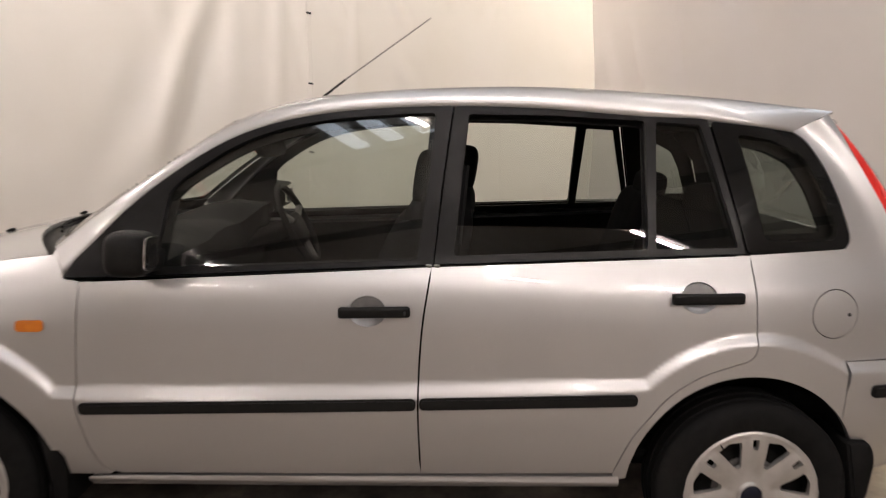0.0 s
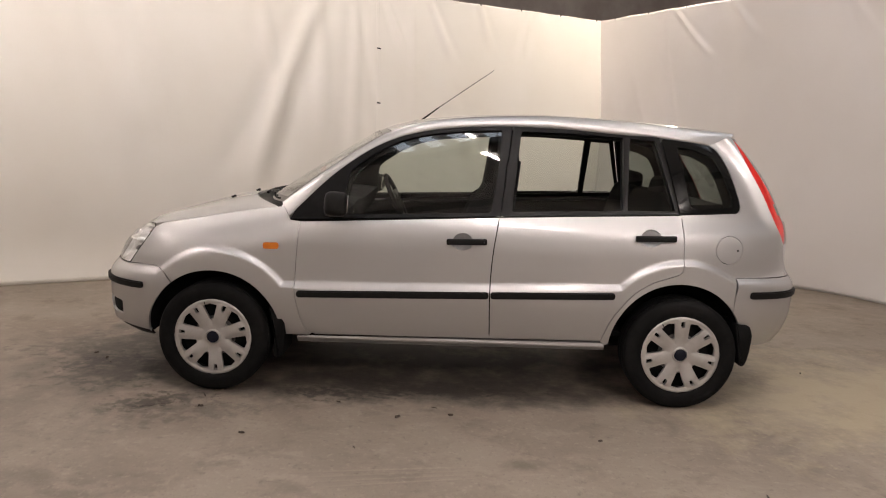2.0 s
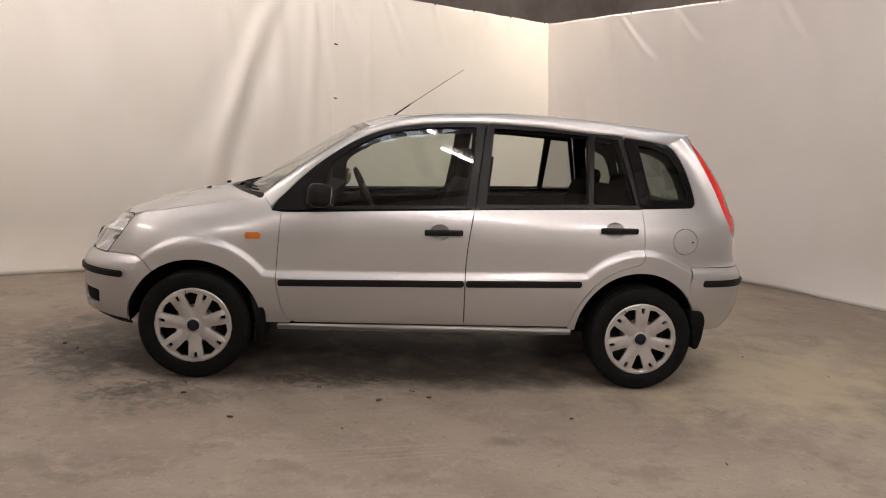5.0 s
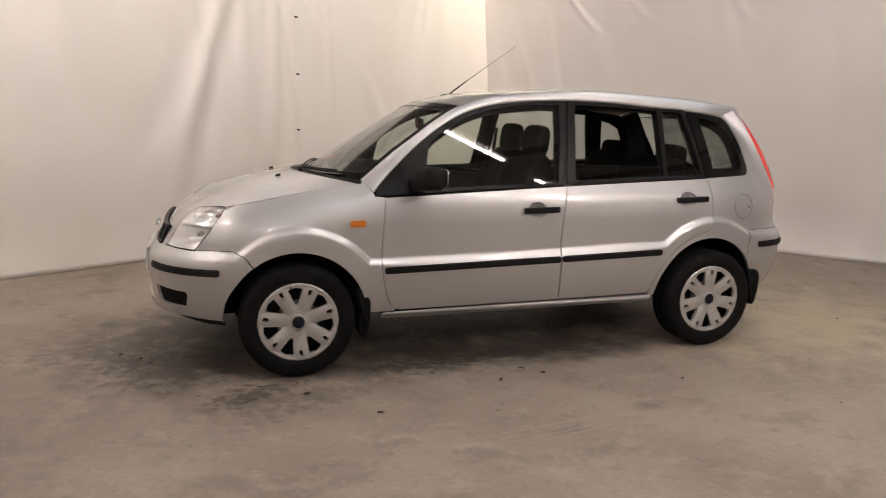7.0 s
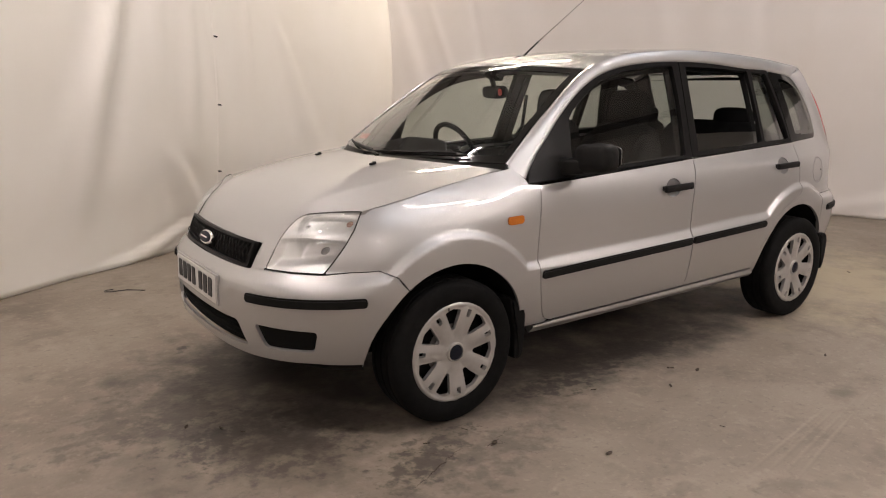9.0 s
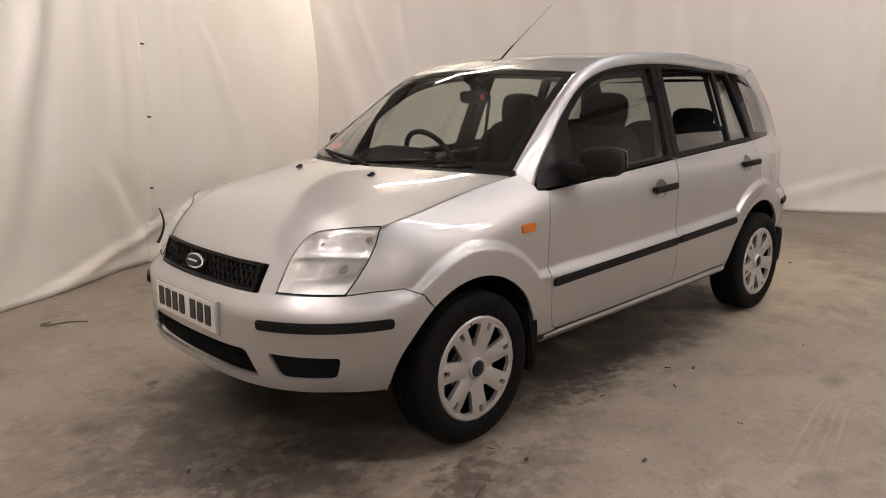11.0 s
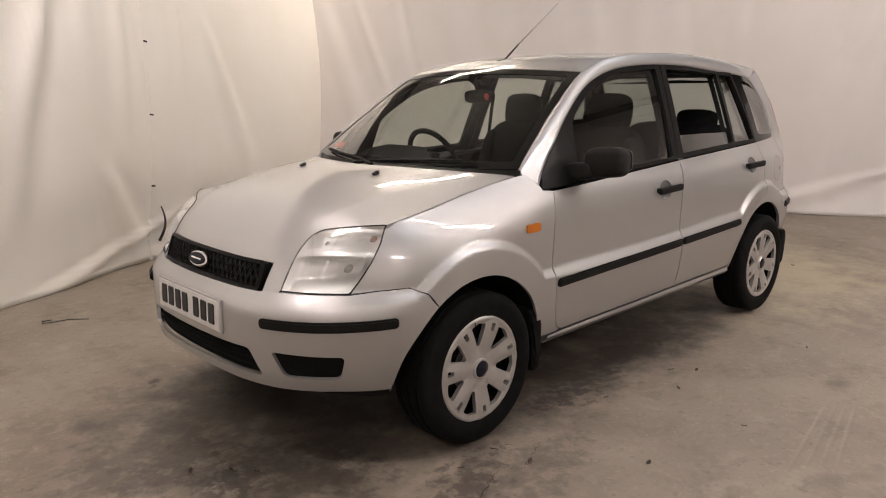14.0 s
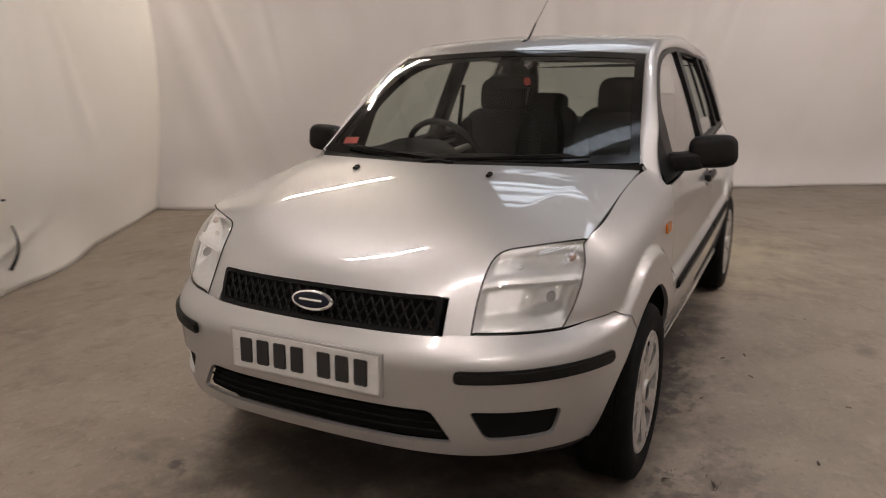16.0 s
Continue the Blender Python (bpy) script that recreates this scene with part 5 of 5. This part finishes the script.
for s in (-1, 1):
    bm = bmesh.new()
    pillow(bm, 0.122, 0.180, 0.126, 3.7, pose(-0.578, s * 0.904, 1.040, s * 4, 4, s * -8))
    mirror = part("door_mirror", bm, TRIM, car, "black plastic door mirror", smooth=True)
    bm = bmesh.new()
    pillow(bm, 0.104, 0.190, 0.072, 4.5, pose(-0.604, s * 0.785, 0.999, s * 5, 0, s * -4))
    part("mirror_arm", bm, TRIM, mirror, smooth=True)
    bm = bmesh.new()
    pillow(bm, 0.006, 0.150, 0.092, 5.0, pose(-0.5200, s * 0.908, 1.044, s * 4, 4, s * -8), 28, 14)
    part("mirror_glass", bm, CHROME, mirror, smooth=True)

# aerial
bm = bmesh.new()
tube(bm, [(-0.228, 0, 1.474), (-0.10, 0, 1.572)], 0.0058, 8, 0.004)
aerial = part("aerial", bm, TRIM, car, "thin black roof aerial", smooth=True)
bm = bmesh.new()
tube(bm, [(-0.10, 0, 1.572), (0.232, 0, 1.807)], 0.0028, 6, 0.0018)
part("aerial_rod", bm, GREY_STEEL, aerial, smooth=True)
bm = bmesh.new()
pillow(bm, 0.060, 0.030, 0.030, 3, pose(-0.236, 0, 1.478, 0, -12))
part("aerial_foot", bm, TRIM, aerial, smooth=True)

# scuttle between bonnet and screen, wipers
verts, faces, n = [], [], 24
for k in range(n + 1):
    v = -1 + 2 * k / n
    y = 0.695 * v
    xb = -1.19 + 0.265 * v * v
    zb = float(bonnet(np.array(xb), np.array(min(max(y, -0.685), 0.685)))[2])
    a, b, c = (float(q[0]) for q in top_map(np.array([0.012]), np.array([v])))
    verts += [(xb - 0.01, y, zb - 0.022), (xb + 0.02, y, zb - 0.016), (0.5 * (xb + a), 0.5 * (y + b), 0.5 * (zb + c) - 0.014), (a, b, c - 0.008)]
for k in range(n):
    faces += [(4 * k + j, 4 * k + j + 1, 4 * k + j + 5, 4 * k + j + 4) for j in range(3)]
mesh_object("scuttle", verts, faces, TRIM, car)
for v0, v1, t0, t1, pv in ((0.76, 0.02, 0.016, 0.006, -0.08), (-0.02, -0.76, 0.008, 0.014, 0.10)):
    bm = bmesh.new()
    line = [top_map(np.array([t0 + (t1 - t0) * k / 10]), np.array([v0 + (v1 - v0) * k / 10])) for k in range(11)]
    pts = [Vector((float(p[0][0]) - 0.010, float(p[1][0]), float(p[2][0]) + 0.005)) for p in line]
    tube(bm, pts, 0.005, 6)
    blade = part("wiper", bm, TRIM, car, "black wiper lying along the screen's foot")
    bm = bmesh.new()
    mid = pts[5] + Vector((-0.008, 0, 0.011))
    ends = [pts[1] + Vector((-0.004, 0, 0.010)), pts[3] + Vector((-0.008, 0, 0.012)), mid, pts[7] + Vector((-0.008, 0, 0.012)), pts[9] + Vector((-0.004, 0, 0.010))]
    tube(bm, ends, 0.005, 6)
    p = top_map(np.array([0.004]), np.array([pv]))
    foot = Vector((float(p[0][0]) - 0.05, float(p[1][0]), float(p[2][0]) + 0.002))
    tube(bm, [foot, foot.lerp(mid, 0.3) + Vector((-0.002, 0, 0.008)), mid], 0.009, 6, 0.006)
    part("wiper_arm", bm, TRIM, blade)

# pale beads standing in for the glints on the seal ends at the foot of the middle pillar
for m in (False, True):
    for owner, x in ((front_doors, 0.250), (rear_doors, 0.274)):
        bm = bmesh.new()
        px, py, pz = (float(a) for a in flank_map(np.array(x), np.array(0.990)))
        pillow(bm, 0.020, 0.010, 0.010, 3, pose(px, (py - 0.004) * (-1 if m else 1), pz, 0, 8), 12, 8)
        part("seal_glint", bm, CLEAR, owner[m], smooth=True)

# ---------- cabin ----------
def trim_pair(loop, holes, depth, near, far, name="pillar_trim"):
    """The inner lining of the window frames."""
    for m, owner in ((False, near), (True, far)):
        panel(name, loop, flank_map, DASH, owner, holes=holes, out=-depth, flange=0.01, step=0.04, mirror=m)
        panel(name, loop, flank_map, DASH, owner, holes=holes, out=-depth - 0.010, flange=0, step=0.04, mirror=m, flip=False)


trim_pair(shrink(ff_loop, 0.004), [shrink(GLASS_F, 0.016)], 0.042, *front_doors)
trim_pair(shrink(rf_loop, 0.004), [shrink(GLASS_R, 0.003), shrink(GLASS_X, 0.006)], 0.042, *rear_doors)
trim_pair(shrink(QUARTER, 0.004), [shrink(PANE_Q, 0.020)], 0.040, car, car)

# lining of the rearmost pillars
for m in (False, True):
    panel("pillar_trim", [(1.36, 1.402), (1.478, 1.275), (1.542, 1.075), (1.52, 1.03), (1.735, 1.0), (1.66, 1.165), (1.583, 1.30), (1.505, 1.43)], flank_map, DASH, car, out=-0.050, flange=0.02, step=0.04, mirror=m)

# the body's own post behind the two frames
for m in (False, True):
    panel("door_post", [(0.225, 0.99), (0.315, 0.99), (0.370, 1.455), (0.285, 1.455)], flank_map, DASH, car, out=-0.030, flange=0.02, step=0.05, mirror=m)

# linings of doors and flanks below the windows
for m in (False, True):
    panel("door_card", [(-0.80, 0.33), (0.225, 0.33), (0.255, 0.992), (-0.80, 0.945)], flank_map, DASH, front_doors[m], out=-0.075, flange=0.03, step=0.06, mirror=m)
    panel("door_card", [(0.23, 0.33), (0.83, 0.36), (1.0, 0.66), (1.19, 0.74), (1.20, 1.03), (0.262, 0.992)], flank_map, DASH, rear_doors[m], out=-0.075, flange=0.03, step=0.06, mirror=m)
    panel("load_side", [(1.19, 0.70), (1.70, 0.72), (1.66, 0.90), (1.52, 1.045), (1.20, 1.03)], flank_map, DASH, car, out=-0.070, flange=0.03, step=0.06, mirror=m)

# roof lining
panel("headlining", [(T_WS - 0.01, -0.97), (0.985, -0.97), (0.985, 0.97), (T_WS - 0.01, 0.97)], top_map, LINING, car, out=-0.035, flange=0, step=0.08)
panel("headlining", [(T_WS - 0.01, -0.97), (0.985, -0.97), (0.985, 0.97), (T_WS - 0.01, 0.97)], top_map, LINING, car, out=-0.030, flange=0, step=0.08)

# tailgate lining round the rear window
panel("tailgate_trim", shrink(gate_loop, 0.02), skin, DASH, gate, holes=[shrink(REAR_WIN, 0.012)], out=-0.045, flange=0, step=0.06)


# dashboard
verts, faces, n = [], [], 30
for k in range(n + 1):
    v = -1 + 2 * k / n
    y = 0.70 * v
    hood = math.exp(-((y - 0.37) / 0.16) ** 4) * 0.075
    middle = math.exp(-(y / 0.17) ** 4) * 0.02
    x0 = -1.09 + 0.20 * v * v
    row = [(x0, 0.955), (x0 + 0.10, 0.972), (-0.76, 0.985 + hood * 0.8 + middle), (-0.66, 0.985 + hood + middle), (-0.585 + hood, 0.968 + hood + middle), (-0.575 + hood * 0.6, 0.93 + hood * 0.3), (-0.60, 0.86), (-0.62, 0.72), (-0.70, 0.55)]
    verts += [(x, y, z) for x, z in row]
w = 9
for k in range(n):
    faces += [(w * k + j, w * k + j + 1, w * k + j + w + 1, w * k + j + w) for j in range(w - 1)]
mesh_object("dashboard", verts, faces, DASH, car, "charcoal plastic dashboard").data.set_sharp_from_angle(angle=radians(50))
for y in (-0.60, -0.07, 0.07, 0.62):
    bm = bmesh.new()
    pillow(bm, 0.02, 0.11, 0.065, 4, pose(-0.596, y, 0.915, 0, 6))
    part("air_vent", bm, SATIN, car, smooth=True)

# steering wheel
bm = bmesh.new()
turn = pose(-0.372, 0.365, 0.958, 0, 64, 0)
ring = [turn @ Vector((0.183 * math.cos(2 * math.pi * k / 48), 0.183 * math.sin(2 * math.pi * k / 48), 0)) for k in range(49)]
tube(bm, ring, 0.015, 10)
steering = part("steering_wheel", bm, DASH, car, "black steering wheel on the right-hand side", smooth=True)
bm = bmesh.new()
pillow(bm, 0.15, 0.17, 0.06, 3, turn @ Matrix.Translation((0.02, 0, -0.01)))
part("steering_hub", bm, DASH, steering, smooth=True)
for a in (20, 160, 270):
    bm = bmesh.new()
    tube(bm, [turn @ Vector((0.05 * math.cos(radians(a + 90)), 0.05 * math.sin(radians(a + 90)), -0.005)), turn @ Vector((0.178 * math.cos(radians(a + 90)), 0.178 * math.sin(radians(a + 90)), 0))], 0.016, 8)
    part("spoke", bm, GREY_STEEL, steering, smooth=True)
bm = bmesh.new()
tube(bm, [(-0.39, 0.365, 0.945), (-0.62, 0.365, 0.86)], 0.045, 12)
part("column", bm, DASH, steering, smooth=True)

# inside mirror with a red tag
bm = bmesh.new()
pillow(bm, 0.045, 0.235, 0.066, 4, pose(-0.395, 0.0, 1.305, 0, -8, -10))
rear_view = part("inside_mirror", bm, DASH, car, "black inside mirror with a red tag", smooth=True)
bm = bmesh.new()
tube(bm, [(-0.40, 0, 1.325), (-0.425, 0, 1.39), (-0.44, 0, 1.41)], 0.014, 8)
box(bm, 0.06, 0.10, 0.05, pose(-0.40, 0, 1.395, 0, 30), 0.012)
part("mirror_stalk", bm, DASH, rear_view, smooth=True)
bm = bmesh.new()
pillow(bm, 0.008, 0.036, 0.036, 2.4, pose(-0.432, -0.084, 1.305, 0, -8, -10), 16, 8)
part("red_tag", bm, STICKER, rear_view)
bm = bmesh.new()
p = [float(a[0]) for a in top_map(np.array([0.034]), np.array([0.84]))]
box(bm, 0.003, 0.062, 0.040, pose(p[0] + 0.03, p[1], p[2] - 0.01, 0, 52, 12), 0.001, 1)
part("screen_sticker", bm, STICKER, car, "red paper sticker inside the screen")


# seats
def seat(x, y, wide, head, name="front_seat", label="charcoal cloth front seat with headrest"):
    bm = bmesh.new()
    pillow(bm, 0.50, wide, 0.17, 4, pose(x - 0.05, y, 0.58, 0, -6))
    base = part(name, bm, CLOTH, car, label, smooth=True)
    bm = bmesh.new()
    pillow(bm, 0.15, wide, 0.64, 4, pose(x + 0.205, y, 0.84, 0, 14))
    for s in (-1, 1):
        pillow(bm, 0.20, 0.10, 0.56, 3.2, pose(x + 0.185, y + s * (wide / 2 - 0.05), 0.82, 0, 14))
    part("backrest", bm, CLOTH, base, smooth=True)
    bm = bmesh.new()
    pillow(bm, 0.105, 0.255, head, 3.6, pose(x + 0.285, y, 1.318 - head / 2, 0, 8))
    part("headrest", bm, CLOTH, base, smooth=True)
    for s in (-1, 1):
        bm = bmesh.new()
        tube(bm, [(x + 0.262, y + s * 0.06, 1.05), (x + 0.28, y + s * 0.06, 1.18)], 0.006, 8)
        part("headrest_post", bm, GREY_STEEL, base, smooth=True)


seat(-0.045, -0.36, 0.47, 0.20)
seat(0.095, 0.36, 0.47, 0.20, label="charcoal cloth driver's seat with headrest")
bm = bmesh.new()
pillow(bm, 0.50, 1.24, 0.18, 5, pose(0.86, 0, 0.60, 0, -5))
bench = part("rear_bench", bm, CLOTH, car, "charcoal cloth rear bench with low headrests", smooth=True)
for y, w in ((-0.25, 0.76), (0.40, 0.50)):
    bm = bmesh.new()
    pillow(bm, 0.15, w, 0.56, 5, pose(1.13, y, 0.86, 0, 16))
    part("backrest", bm, CLOTH, bench, smooth=True)
for y in (-0.36, 0.36):
    bm = bmesh.new()
    pillow(bm, 0.11, 0.26, 0.125, 3.4, pose(1.205, y, 1.152, 0, 10))
    part("headrest", bm, CLOTH, bench, smooth=True)
bm = bmesh.new()
box(bm, 0.44, 1.20, 0.02, pose(1.47, 0, 1.02, 0, -2), 0.008)
part("parcel_shelf", bm, DASH, car)
bm = bmesh.new()
box(bm, 2.22, 1.36, 0.03, pose(0.41, 0, 0.36), 0.01)
box(bm, 0.04, 1.36, 0.55, pose(-0.74, 0, 0.60, 0, -8), 0.01)
box(bm, 0.60, 0.16, 0.16, pose(0.0, 0, 0.48), 0.03)
part("cabin_floor", bm, DARK, car)
bm = bmesh.new()
tube(bm, [(-0.22, 0.0, 0.56), (-0.26, 0.0, 0.70)], 0.010, 8)
pillow(bm, 0.05, 0.05, 0.06, 3, pose(-0.265, 0, 0.72))
part("gear_lever", bm, DASH, car, smooth=True)
for y in (-0.60, 0.60):
    bm = bmesh.new()
    tube(bm, [(0.36, y, 1.28), (0.33, y * 1.04, 0.95), (0.30, y * 1.06, 0.55)], 0.012, 6)
    part("seat_belt", bm, CLOTH, car)

# dried dirt along the screen's upper and near edges
rng = random.Random(11)
verts, faces = [], []
for k in range(190):
    if k % 3:
        t, v = rng.uniform(0.06, 0.345), -0.93 + abs(rng.gauss(0, 0.075))
    else:
        t, v = 0.346 - abs(rng.gauss(0, 0.014)), rng.uniform(-0.92, 0.6)
    c = np.stack(top_map(np.array([t, t + 0.004, t]), np.array([v, v, v + 0.01])), -1)
    a, b = c[1] - c[0], c[2] - c[0]
    a, b = a / np.linalg.norm(a), b / np.linalg.norm(b)
    up = np.cross(a, b)
    up = up if up[2] > 0 else -up
    base, size = len(verts), rng.uniform(0.0008, 0.0030)
    ring = [c[0] + size * rng.uniform(0.5, 1.2) * (math.cos(g) * a + math.sin(g) * b * 0.7) for g in np.linspace(0, 5.2, 6)]
    verts += [tuple(q - 0.002 * up) for q in ring] + [tuple(c[0] + 0.0015 * up)]
    faces += [(base + j, base + (j + 1) % 6, base + 6) for j in range(6)]
flecks = mesh_object("dirt_flecks", verts, faces, DIRT, ws, "pale dried dirt flecks", False)
flecks["kind"] = "stuff"
